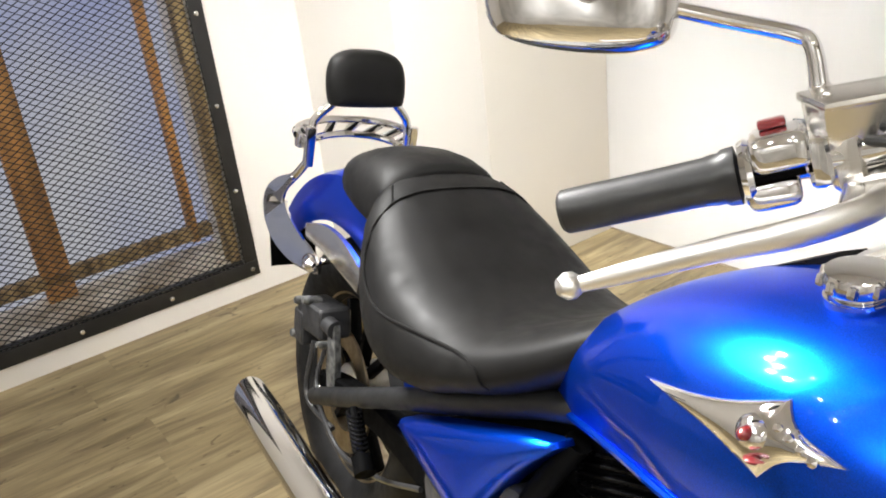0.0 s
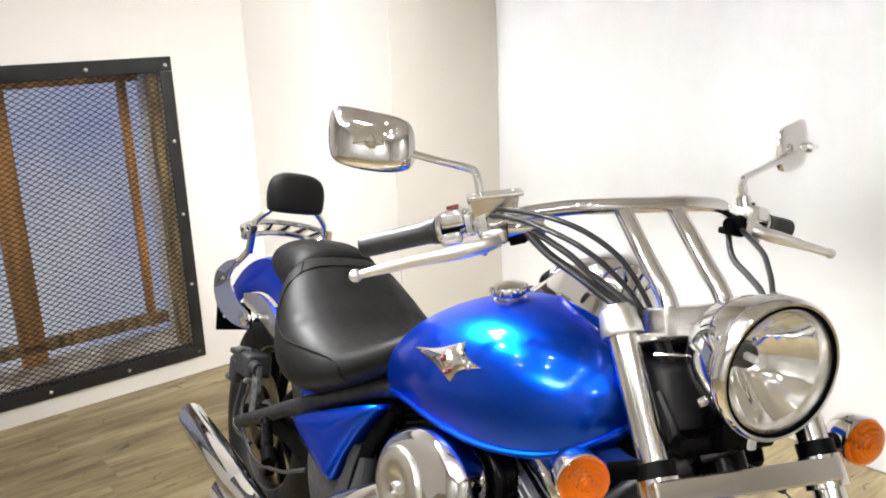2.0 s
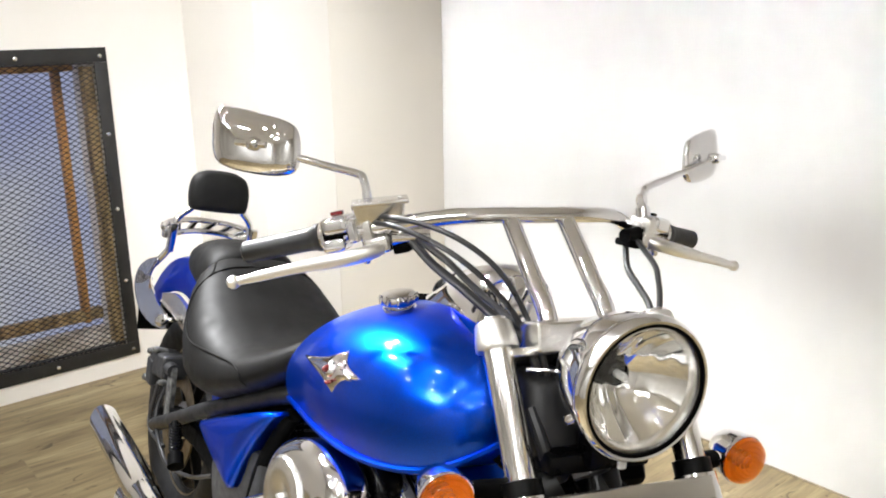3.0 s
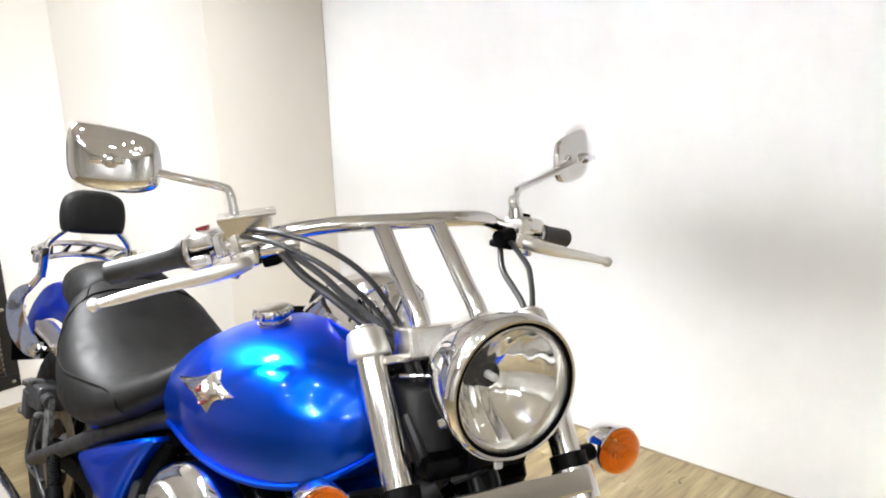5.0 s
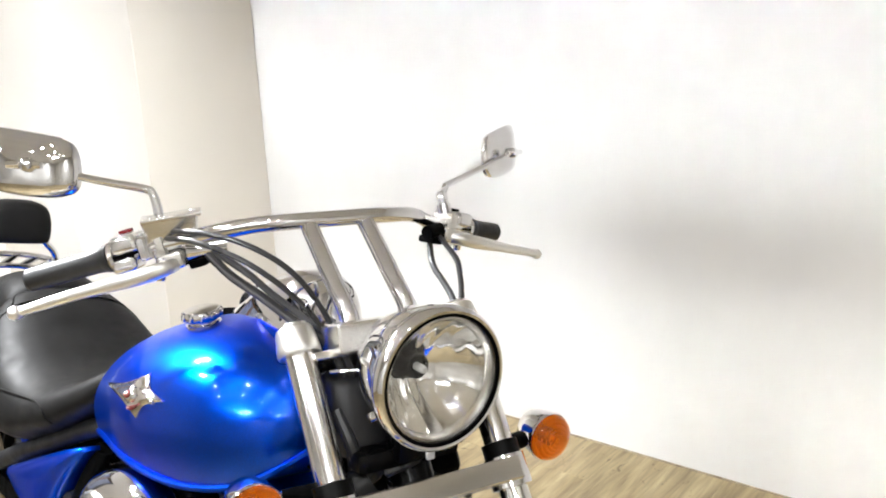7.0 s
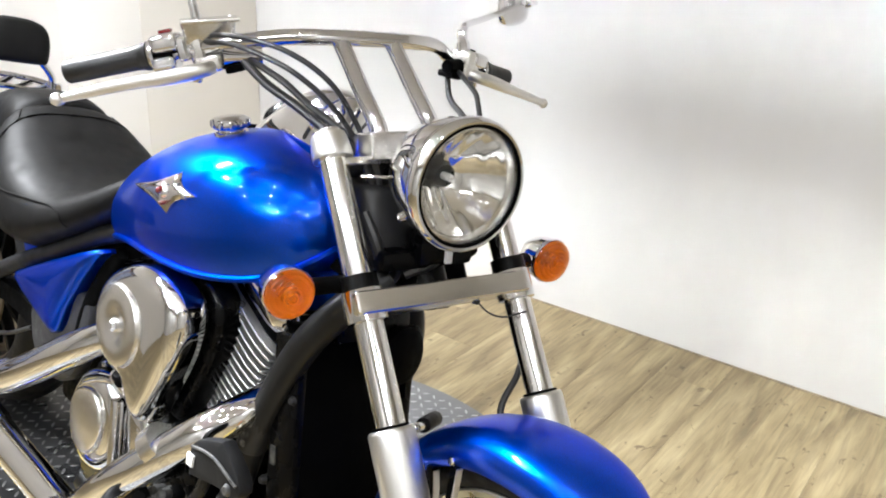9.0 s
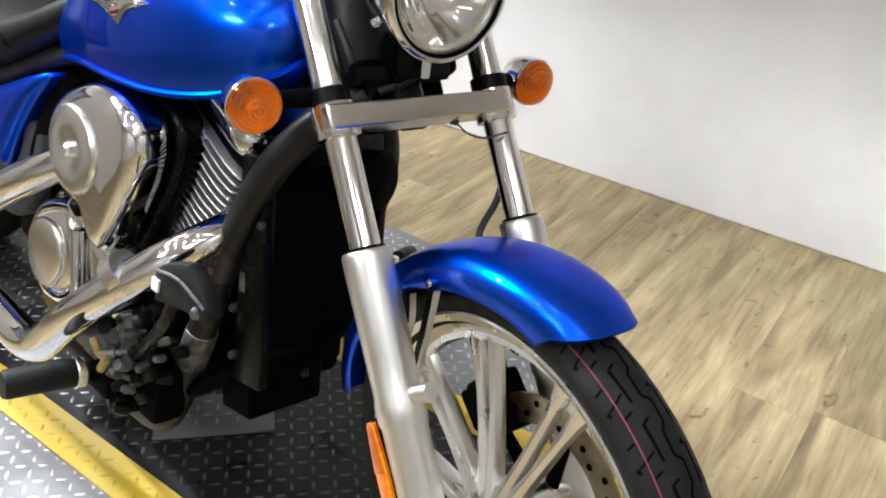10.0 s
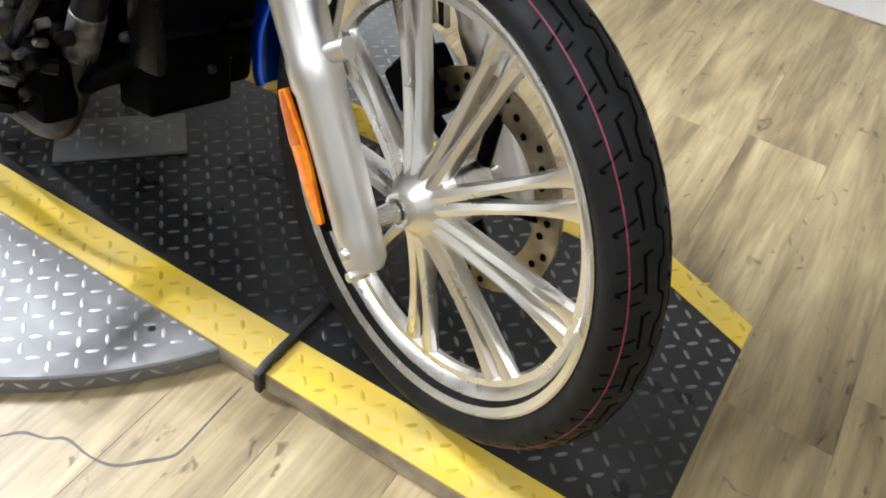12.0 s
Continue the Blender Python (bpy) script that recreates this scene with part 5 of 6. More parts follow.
# turn signals
for sgn in (-1, 1):
    c = V(1.312, sgn * 0.222, 0.812)
    d = V(1.0, sgn * 0.05, -0.05).normalized()
    bm = B()
    lathe(bm, [(0.0, -0.052), (0.016, -0.050), (0.027, -0.040), (0.0335, -0.020), (0.0355, -0.004), (0.0365, 0.0), (0.0355, 0.003), (0.033, 0.003)], c, d, 32)
    sig = part("turn_signal", bm, CHROME, bike, "round chrome turn signal", front=True)
    bm = B()
    lathe(bm, [(0.0335, 0.002), (0.030, -0.012), (0.022, -0.022), (0.010, -0.027), (0.0, -0.028)], c, d, 24)
    part("signal_reflector", bm, WHITE_PLASTIC, sig, "white bowl behind the lens")
    bm = B()
    lathe(bm, [(0, 0.006), (0.0050, 0.004), (0.0068, -0.002), (0.0055, -0.012), (0.004, -0.027)], c, d, 14)
    part("signal_bulb", bm, BULB, sig)
    bm = B()
    lathe(bm, [(0.0342, 0.001), (0.0342, 0.007), (0.031, 0.013), (0.022, 0.019), (0.011, 0.022), (0.0, 0.0225)], c, d, 32)
    prof = []
    for k in range(13):                       # the inside is ringed with small ridges
        f = 1 - k / 12
        prof.append((0.0325 * f, 0.002 + 0.0165 * (1 - f * f) + (0.0016 if k % 2 else 0.0)))
    lathe(bm, [(0.0342, 0.001)] + prof, c, d, 32)
    lens = part("signal_lens", bm, AMBER_CLEAR, sig, "clear amber lens")
    lens.visible_shadow = False
    bm = B()
    tube(bm, [c + V(-0.012, -sgn * 0.028, 0), c + V(-0.012, -sgn * 0.042, 0)], 0.0105, 14, 1)
    part("signal_collar", bm, CHROME_SATIN, sig)
    bm = B()
    tube(bm, [c + V(-0.012, -sgn * 0.040, 0), c + V(0.0, -sgn * 0.085, 0.004)], 0.0125, 14, 1)
    part("signal_stalk", bm, BLACK_MATT, sig)

# ---- handlebar and controls ----
BAR = [(0.908, -0.389, 1.038), (0.972, -0.302, 1.070), (1.006, -0.238, 1.088), (1.045, -0.145, 1.110), (1.068, -0.085, 1.117), (1.072, 0.0, 1.118)]
bar_line = BAR + [(1.068, 0.085, 1.117), (1.045, 0.145, 1.110), (0.995, 0.215, 1.085), (0.942, 0.372, 1.049)]
bm = B()
tube(bm, bar_line, 0.0122, 18, 5)
bars = part("handlebar", bm, CHROME, bike, "wide chrome handlebar", front=True)
for sgn in (-1, 1):
    bm = B()
    tube(bm, [(1.069, sgn * 0.046, 1.112), (1.110, sgn * 0.046, 1.080), (1.160, sgn * 0.046, 1.040), (1.200, sgn * 0.046, 1.010), (1.226, sgn * 0.046, 0.975)], 0.0135, 16, 5)
    part("riser", bm, CHROME, bars, "chrome bar riser")
    # grip
    e, i = (V(0.897, -0.405, 1.032), V(0.972, -0.302, 1.070)) if sgn < 0 else (V(0.940, 0.382, 1.047), V(0.957, 0.306, 1.063))
    d = (i - e).normalized()
    L = (i - e).length
    bm = B()
    lathe(bm, [(0.0, 0.0), (0.0150, 0.0), (0.0172, 0.003), (0.0174, 0.02), (0.0172, 0.05), (0.0176, L - 0.024), (0.0186, L - 0.018), (0.0186, L - 0.013), (0.0206, L - 0.010), (0.0212, L - 0.002), (0.013, L)], e, d, 24)
    part("grip", bm, GRIP, bars, "ribbed black rubber grip")
    # switch housing
    bm = B()
    c = i + d * 0.024
    m = d.to_track_quat("X", "Z").to_matrix().to_4x4()
    box(bm, c + V(0, 0, 0.0135), (0.040, 0.046, 0.027), m, bevel=0.010, seg=4)
    box(bm, c - V(0, 0, 0.0150), (0.036, 0.042, 0.022), m, bevel=0.009, seg=4)
    lathe(bm, [(0.012, -0.004), (0.0225, -0.003), (0.0245, 0.001), (0.0225, 0.005), (0.012, 0.006)], c - d * 0.020, d, 24)
    box(bm, c + d * 0.027, (0.016, 0.034, 0.036), m, bevel=0.008, seg=3)
    sw = part("switch_housing", bm, CHROME, bars, "chrome switch housing")
    bm = B()
    box(bm, c - V(0, 0, 0.0015), (0.037, 0.041, 0.005), m, bevel=0.001)
    part("housing_joint", bm, BLACK_MATT, sw, "dark gap between the housing halves")
    bm = B()
    box(bm, c + V(-0.011, 0, 0.029), (0.019, 0.011, 0.006), m, bevel=0.002)
    part("switch", bm, RED if sgn < 0 else BLACK_MATT, sw)
    # lever with ball end
    reach = 0.026 if sgn > 0 else 0.0
    bm = B()
    blade = [(1.016, sgn * 0.224, 1.066, 0.012, 0.011), (1.034, sgn * 0.236, 1.062, 0.0105, 0.010), (1.040, sgn * 0.258, 1.057, 0.0112, 0.0078), (1.033, sgn * 0.300, 1.046, 0.0106, 0.0070),
             (1.014, sgn * 0.345, 1.034, 0.0088, 0.0065), (0.990, sgn * 0.396 + reach * 0.6, 1.017, 0.0078, 0.0058), (0.974, sgn * 0.426 + reach, 1.006, 0.0060, 0.0052)]
    line = catmull(blade, 5)
    rings = []
    for q in range(len(line)):
        o = V(*line[q][:3])
        dd = (V(*line[min(q + 1, len(line) - 1)][:3]) - V(*line[max(q - 1, 0)][:3])).normalized()
        s1 = dd.cross(V(0, 0, 1)).normalized()
        u1 = s1.cross(dd).normalized()
        rings.append([tuple(o + s1 * line[q][4] * math.cos(k * math.tau / 14) + u1 * line[q][3] * math.sin(k * math.tau / 14)) for k in range(14)])
    loft(bm, rings)
    lathe(bm, [(0.0, -0.0105), (0.006, -0.0085), (0.0098, -0.003), (0.0098, 0.003), (0.006, 0.0085), (0.0, 0.0105)], (0.970, sgn * 0.432 + reach, 1.004), (0, 1, 0), 16)
    part("lever", bm, ALLOY, bars, "silver ball-end lever")
    bm = B()
    box(bm, (1.018, sgn * 0.228, 1.066), (0.040, 0.034, 0.024), m, bevel=0.007, seg=3)
    box(bm, (0.996, sgn * 0.236, 1.082), (0.024, 0.046, 0.042), m, bevel=0.010, seg=3)
    lathe(bm, [(0, -0.017), (0.006, -0.017), (0.0075, -0.014), (0.0075, 0.014), (0.006, 0.016), (0, 0.016)], (1.020, sgn * 0.248, 1.056), (0, 0.1, 1), 12)
    part("lever_clamp", bm, CHROME_SATIN, bars, "metal lever clamp")
    bm = B()
    tube(bm, [(1.020, sgn * 0.212, 1.078), (1.034, sgn * (0.158 if sgn < 0 else 0.178), 1.084 - 0.008 * (sgn > 0))], 0.016 if sgn < 0 else 0.0115, 16, 1)
    part("master_cylinder" if sgn < 0 else "clutch_perch", bm, CHROME if sgn < 0 else BLACK_MATT, bars, "chrome master cylinder" if sgn < 0 else "black clutch perch")
    bm = B()
    box(bm, (1.024, sgn * 0.192, 1.062), (0.026, 0.036, 0.012), m, bevel=0.004)
    part("lever_switch", bm, BLACK_MATT, bars)
    # mirror
    mc = V(0.883, -0.389, 1.196) if sgn < 0 else V(0.850, 0.452, 1.187)
    fwd = (V(0.82, -0.56, 0.10) if sgn < 0 else V(0.86, 0.48, 0.10)).normalized()      # the back of the head looks ahead
    bm = B()
    elbow = ((0.953, -0.238, 1.152), (0.944, -0.248, 1.161), (0.934, -0.300, 1.173)) if sgn < 0 else ((0.958, 0.260, 1.136), (0.948, 0.270, 1.143), (0.918, 0.330, 1.154))
    foot = V(0.972, -0.233, 1.090) if sgn < 0 else V(0.994, 0.238, 1.098)
    tube(bm, [foot, foot + V(-0.012, 0.001, 0.026), *elbow, mc + fwd * 0.036 + V(0.0, -sgn * 0.012, -0.002)], [0.0095, 0.0075, 0.0062, 0.0062, 0.0058, 0.0056], 12, 4)
    lathe(bm, [(0.009, 0), (0.0125, 0.001), (0.0125, 0.016), (0.008, 0.022)], foot, (-0.35, 0, 1), 14)
    lathe(bm, [(0.0072, 0), (0.0098, 0.001), (0.0098, 0.010), (0.0066, 0.016)], foot + V(-0.010, 0.001, 0.022), (-0.35, 0, 1), 6)
    mir = part("mirror_stem", bm, CHROME, bars, "bent chrome mirror stem")
    sd = V(0, 0, 1).cross(fwd).normalized()
    sd = sd if sd.y * sgn > 0 else -sd                  # outwards
    up = sd.cross(fwd).normalized()
    up = up if up.z > 0 else -up
    outl = rounded([(-0.074, -0.030), (-0.072, 0.020), (-0.050, 0.040), (0.0, 0.050), (0.050, 0.057), (0.068, 0.050), (0.073, 0.020), (0.069, -0.020), (0.050, -0.038), (0.0, -0.047), (-0.050, -0.046)], 4)
    bm = B()
    rings = []
    for w, f in ((-0.002, 0.94), (-0.003, 0.985), (0.001, 1.0), (0.008, 0.985), (0.016, 0.92), (0.024, 0.76), (0.029, 0.5), (0.031, 0.15)):
        rings.append([tuple(mc + (sd * u + up * v) * (f * 0.96) + up * (-0.016 * (1 - f)) + fwd * (w if sgn < 0 or w < 0 else w * 0.4)) for u, v in outl])
    loft(bm, rings)
    hd = part("mirror_head", bm, CHROME, mir, "chrome mirror shell")
    bm = B()
    rings = [[tuple(mc + sd * (u * f) + up * (v * f) + fwd * w) for u, v in outl] for w, f in ((-0.0022, 0.93), (-0.0045, 0.93))]
    loft(bm, rings)
    part("mirror_glass", bm, MIRROR, mir)
    bm = B()
    lathe(bm, [(0, 0.012), (0.008, 0.009), (0.011, 0.0), (0.009, -0.012), (0.0, -0.014)], mc + fwd * 0.034 + sd * -0.012, fwd, 14)
    tube(bm, [mc + fwd * 0.032 + sd * -0.03, mc + fwd * 0.040 + sd * 0.014], 0.005, 10, 1)
    part("mirror_joint", bm, CHROME, mir)
# brake fluid reservoir on the right bar
bm = B()
d = V(0.25, 0.95, 0.14).normalized()
m = d.to_track_quat("X", "Z").to_matrix().to_4x4()
rings = []
for h, w, l in ((-0.020, 0.028, 0.058), (-0.017, 0.032, 0.064), (0.006, 0.037, 0.073), (0.020, 0.040, 0.078)):
    outline = rounded([(-l / 2, -w * 0.25), (-l / 2, w * 0.25), (-l * 0.38, w / 2), (l * 0.38, w / 2), (l / 2, w * 0.25), (l / 2, -w * 0.25), (l * 0.38, -w / 2), (-l * 0.38, -w / 2)], 3)
    rings.append([tuple(V(1.000, -0.226, 1.104) + m.to_3x3() @ V(u, v, h)) for u, v in outline])
loft(bm, rings)
res = part("brake_reservoir", bm, CHROME_SATIN, bars, "metal brake fluid reservoir")
bm = B()
box(bm, (1.000, -0.226, 1.1270), (0.084, 0.046, 0.007), m, bevel=0.003)
for u in (-0.030, 0.030):
    lathe(bm, [(0, 0.002), (0.003, 0.0018), (0.0042, 0.0)], V(1.000, -0.226, 1.1305) + m.to_3x3() @ V(u, 0, 0), (0, 0, 1), 10)
part("reservoir_lid", bm, CHROME_SATIN, res)
# cables
for pts, r in (([(0.955, -0.248, 1.098), (1.054, -0.215, 1.111), (1.118, -0.175, 1.106), (1.158, -0.140, 1.088), (1.184, -0.110, 1.060), (1.197, -0.085, 1.022), (1.211, -0.070, 0.985), (1.226, -0.060, 0.945)], 0.0040),
               ([(0.970, -0.250, 1.092), (1.065, -0.220, 1.101), (1.136, -0.180, 1.087), (1.176, -0.150, 1.066), (1.196, -0.120, 1.037), (1.206, -0.092, 1.002), (1.224, -0.072, 0.960)], 0.0040),
               ([(1.030, -0.190, 1.080), (1.071, -0.165, 1.047), (1.117, -0.140, 1.025), (1.166, -0.110, 0.996), (1.218, -0.085, 0.974), (1.244, -0.070, 0.930), (1.250, -0.066, 0.880)], 0.0068),
               ([(1.030, -0.184, 1.082), (1.098, -0.152, 1.056), (1.136, -0.130, 1.031), (1.182, -0.102, 1.004), (1.220, -0.082, 0.984), (1.246, -0.064, 0.945), (1.252, -0.060, 0.880)], 0.0052),
               ([(1.005, 0.200, 1.062), (1.040, 0.186, 1.024), (1.110, 0.165, 1.008), (1.164, 0.148, 0.995), (1.215, 0.125, 0.968), (1.235, 0.10, 0.92)], 0.0052),
               ([(1.040, 0.200, 1.068), (1.105, 0.190, 1.045), (1.135, 0.178, 1.030), (1.172, 0.158, 1.008), (1.205, 0.135, 0.975), (1.225, 0.11, 0.91)], 0.0046)):
    bm = B()
    tube(bm, pts, r, 10, 6)
    part("cable", bm, CABLE, bike, "black control cable", front=True)
bm = B()
for k, pts in enumerate(([(1.21, -0.09, 0.93), (1.25, -0.075, 0.87), (1.245, -0.06, 0.80), (1.20, -0.07, 0.74)], [(1.20, -0.06, 0.92), (1.27, -0.05, 0.86), (1.28, -0.04, 0.81), (1.22, -0.05, 0.76)], [(1.24, 0.05, 0.92), (1.28, 0.04, 0.86), (1.27, 0.02, 0.80)],
                         [(1.27, -0.095, 0.90), (1.30, -0.085, 0.85), (1.28, -0.07, 0.80), (1.24, -0.09, 0.77)], [(1.30, 0.03, 0.88), (1.32, 0.0, 0.84), (1.30, -0.04, 0.815)])):
    tube(bm, pts, 0.009, 10, 5)
part("wiring_loom", bm, CABLE, bike, "black wiring behind the headlight", front=True)
bm = B()
rings = []
for z, hx, hy, x in catmull([(0.836, 0.026, 0.024, 1.262), (0.842, 0.038, 0.036, 1.260), (0.870, 0.044, 0.042, 1.252), (0.905, 0.042, 0.040, 1.242), (0.928, 0.038, 0.036, 1.236), (0.934, 0.032, 0.030, 1.234)], 3):
    rings.append([(x + hx * math.copysign(abs(math.cos(k * math.tau / 24)) ** 0.6, math.cos(k * math.tau / 24)), -0.060 + hy * math.copysign(abs(math.sin(k * math.tau / 24)) ** 0.6, math.sin(k * math.tau / 24)), z) for k in range(24)])
loft(bm, rings)
part("connector_cover", bm, DARK_GREY, bike, "dark rubber connector boot", front=True)
bm = B()
box(bm, (1.20, 0.03, 0.79), (0.09, 0.16, 0.11), Matrix.Rotation(radians(-33), 4, "Y"), bevel=0.02, seg=3)
box(bm, (1.255, 0.045, 0.86), (0.06, 0.09, 0.10), Matrix.Rotation(radians(-33), 4, "Y"), bevel=0.015, seg=3)
part("neck_cover", bm, BLACK_MATT, bike, "black plastic neck cover", front=True)
bm = B()
tube(bm, [(1.325, 0.142, 0.790), (1.346, 0.142, 0.750), (1.372, 0.138, 0.700), (1.384, 0.124, 0.664), (1.404, 0.083, 0.6215), (1.440, 0.080, 0.56), (1.475, 0.086, 0.49), (1.510, 0.086, 0.44)], 0.0052, 12, 6)
part("brake_line", bm, CABLE, bike, "black front brake line", front=True)
bm = B()
tube(bm, [(1.295, 0.060, 0.782), (1.306, 0.060, 0.770), (1.322, 0.060, 0.767), (1.345, 0.060, 0.776), (1.368, 0.066, 0.767), (1.392, 0.076, 0.768), (1.400, 0.110, 0.775)], 0.0014, 8, 5)
lathe(bm, [(0, -0.009), (0.005, -0.008), (0.0058, 0.0), (0.005, 0.008), (0, 0.009)], (1.340, 0.060, 0.776), (1, 0, 0.1), 10)
part("yoke_wire", bm, CABLE, bike, "thin black wire with a clip under the yoke", front=True)
bm = B()
slab(bm, [(-0.052, 0.010), (0.050, 0.022), (0.044, -0.004), (0.030, -0.022), (-0.008, -0.030), (-0.030, -0.016)], lambda u, v, w: V(1.288 + u, -0.010 + w, 0.782 + v), 0.044, bevel=0.004)
part("yoke_bracket", bm, BLACK_GLOSS, bike, "black bracket under the yoke", front=True)

# ---- frame ----
for sgn in (-1, 1):
    bm = B()
    upper = [(1.285, -0.060, 0.800), (1.262, -0.112, 0.752), (1.216, -0.130, 0.682), (1.171, -0.132, 0.591), (1.138, -0.132, 0.50)] if sgn < 0 else [(1.205, 0.040, 0.800), (1.190, 0.075, 0.755), (1.199, 0.096, 0.690), (1.200, 0.100, 0.632), (1.184, 0.102, 0.56), (1.145, 0.112, 0.47)]
    tube(bm, [*upper, (1.105, sgn * 0.132, 0.36), (1.065, sgn * 0.130, 0.215), (1.01, sgn * 0.125, 0.15), (0.90, sgn * 0.12, 0.135), (0.60, sgn * 0.12, 0.14)], 0.0235, 18, 5)
    tubes = part("frame_tube", bm, RAIL, bike, "black frame downtube")
    bm = B()
    tube(bm, [(0.78, sgn * 0.11, 0.725), (0.61, sgn * 0.132, 0.668), (0.50, sgn * 0.142, 0.617), (0.39, sgn * 0.148, 0.565), (0.23, sgn * 0.150, 0.490), (0.05, sgn * 0.146, 0.400), (-0.135, sgn * 0.142, 0.310)], 0.0190, 16, 5)
    part("seat_rail", bm, RAIL, bike, "satin black rail tube running to the rear axle")
    bm = B()
    tube(bm, [(0.655, sgn * 0.135, 0.645), (0.60, sgn * 0.150, 0.53), (0.57, sgn * 0.150, 0.43)], 0.017, 12, 4)
    part("frame_gusset", bm, BLACK_MATT, bike)
    bm = B()
    lathe(bm, [(0.0236, 0.0), (0.0252, 0.002), (0.0252, 0.06), (0.0236, 0.065)], V(1.148, sgn * 0.132, 0.543), V(-0.045, 0, -0.19), 20)
    part("clamp_sleeve", bm, DARK_GREY, tubes, "worn metal clamp sleeve")
    bm = B()
    lathe(bm, [(0.0236, 0.0), (0.0255, 0.002), (0.0255, 0.072), (0.0236, 0.076)], V(1.1085, sgn * 0.1315, 0.374), V(-0.04, 0, -0.145), 20)
    part("clamp_sleeve", bm, SCUFFED, tubes, "worn metal clamp sleeve")
for f in (0.2, 0.5, 0.8):
    bm = B()
    c = V(1.148, -0.132, 0.543) + V(-0.045, 0, -0.19).normalized() * 0.062 * f
    lathe(bm, [(0.0, 0.0005), (0.0045, 0.0008), (0.0060, 0.0)], c + V(0.006, -0.0250, 0), (0.2, -1, 0), 12)
    part("sleeve_bolt", bm, SCUFFED, bike, "dull bolt in the clamp sleeve")
bm = B()
box(bm, (0.60, 0, 0.40), (0.42, 0.20, 0.34), bevel=0.03, seg=3)
box(bm, (0.35, 0.0, 0.55), (0.34, 0.20, 0.14), bevel=0.02, seg=3)
box(bm, (0.575, -0.01, 0.615), (0.29, 0.20, 0.12), bevel=0.02, seg=3)
part("battery_box", bm, BLACK_MATT, bike, "black inner bodywork")
# side cover
for sgn in (-1, 1):
    bm = B()
    outl = [(0.285, 0.478), (0.292, 0.492), (0.37, 0.530), (0.48, 0.580), (0.590, 0.628), (0.655, 0.652), (0.660, 0.646), (0.625, 0.608), (0.580, 0.556), (0.540, 0.500), (0.512, 0.440), (0.500, 0.428), (0.47, 0.430), (0.40, 0.446), (0.33, 0.462)]
    ring0 = []
    rings = []
    cx, cz = 0.48, 0.53
    for f, y in ((1.0, 0.145), (1.0, 0.168), (0.97, 0.178), (0.80, 0.186), (0.45, 0.190), (0.05, 0.191)):
        rings.append([(cx + (u - cx) * f, sgn * y, cz + (v - cz) * f) for u, v in outl])
    loft(bm, rings)
    part("side_cover", bm, BLUE, bike, "metallic blue side cover", angle=50)
    bm = B()
    outl = rounded([(0.36, 0.45), (0.50, 0.43), (0.545, 0.47), (0.57, 0.54), (0.62, 0.52), (0.60, 0.40), (0.52, 0.33), (0.40, 0.34)], 3)
    slab(bm, outl, lambda u, v, w: (u, sgn * (0.130 + w), v), 0.036, 0.012)
    part("lower_cover", bm, DARK_GREY, bike, "grey-black lower side cover")
# rear shock
bm = B()
tube(bm, [(0.118, -0.175, 0.418), (0.198, -0.190, 0.368)], 0.008, 10, 1)
shock = part("helper_spring_rod", bm, BLACK_MATT, bike)
bm = B()
hel = []
for k in range(97):
    a = k / 96
    c = V(0.118, -0.175, 0.418).lerp(V(0.198, -0.190, 0.368), 0.05 + a * 0.8)
    hel.append(c + V(math.cos(a * math.tau * 9) * 0.0125, math.sin(a * math.tau * 9) * 0.0125, 0))
tube(bm, hel, 0.0035, 6, 1)
part("coil", bm, BLACK_GLOSS, shock, "small black coil spring")
bm = B()
tube(bm, [(0.196, -0.190, 0.370), (0.222, -0.194, 0.352)], 0.019, 14, 1)
part("spring_cap", bm, BLACK_MATT, shock)

# ---- engine ----
bm = B()
outl = rounded([(0.60, 0.20), (0.62, 0.40), (0.70, 0.47), (0.86, 0.48), (1.00, 0.46), (1.05, 0.36), (1.03, 0.22), (0.92, 0.16), (0.70, 0.16)], 4)
slab(bm, outl, lambda u, v, w: (u, -0.150 + w, v), 0.30, 0.03, 3)
engine = part("engine_case", bm, BLACK_GLOSS, bike, "black engine case")


def cylinder(base, top, name, edge):
    b, t = V(*base), V(*top)
    ax = (t - b).normalized()
    u = V(0, 1, 0)
    w = u.cross(ax).normalized()
    n = 17
    outl = rounded([(-0.118, -0.082), (-0.122, 0.0), (-0.118, 0.082), (-0.085, 0.098), (0.085, 0.098), (0.118, 0.082), (0.122, 0.0), (0.118, -0.082), (0.085, -0.098), (-0.085, -0.098)], 3)
    bm = B()
    slab(bm, [(p * 0.86, q * 0.86) for p, q in outl], lambda p, q, h: b + u * p + w * q + ax * h, (t - b).length, 0.01)
    cyl = part(name, bm, BLACK_GLOSS, bike, "black finned engine cylinder")
    for k in range(n):
        f = 0.03 + 0.94 * k / (n - 1)
        bm = B()
        s = 0.92 + 0.08 * math.sin(f * 2.2)
        o = b + ax * ((t - b).length * f)
        slab(bm, [(p * s, q * s) for p, q in outl], lambda p, q, h: o + u * p + w * q + ax * (h - 0.002), 0.0045, 0.0012, 1)
        part("fin", bm, edge, cyl)
    return cyl, ax, w


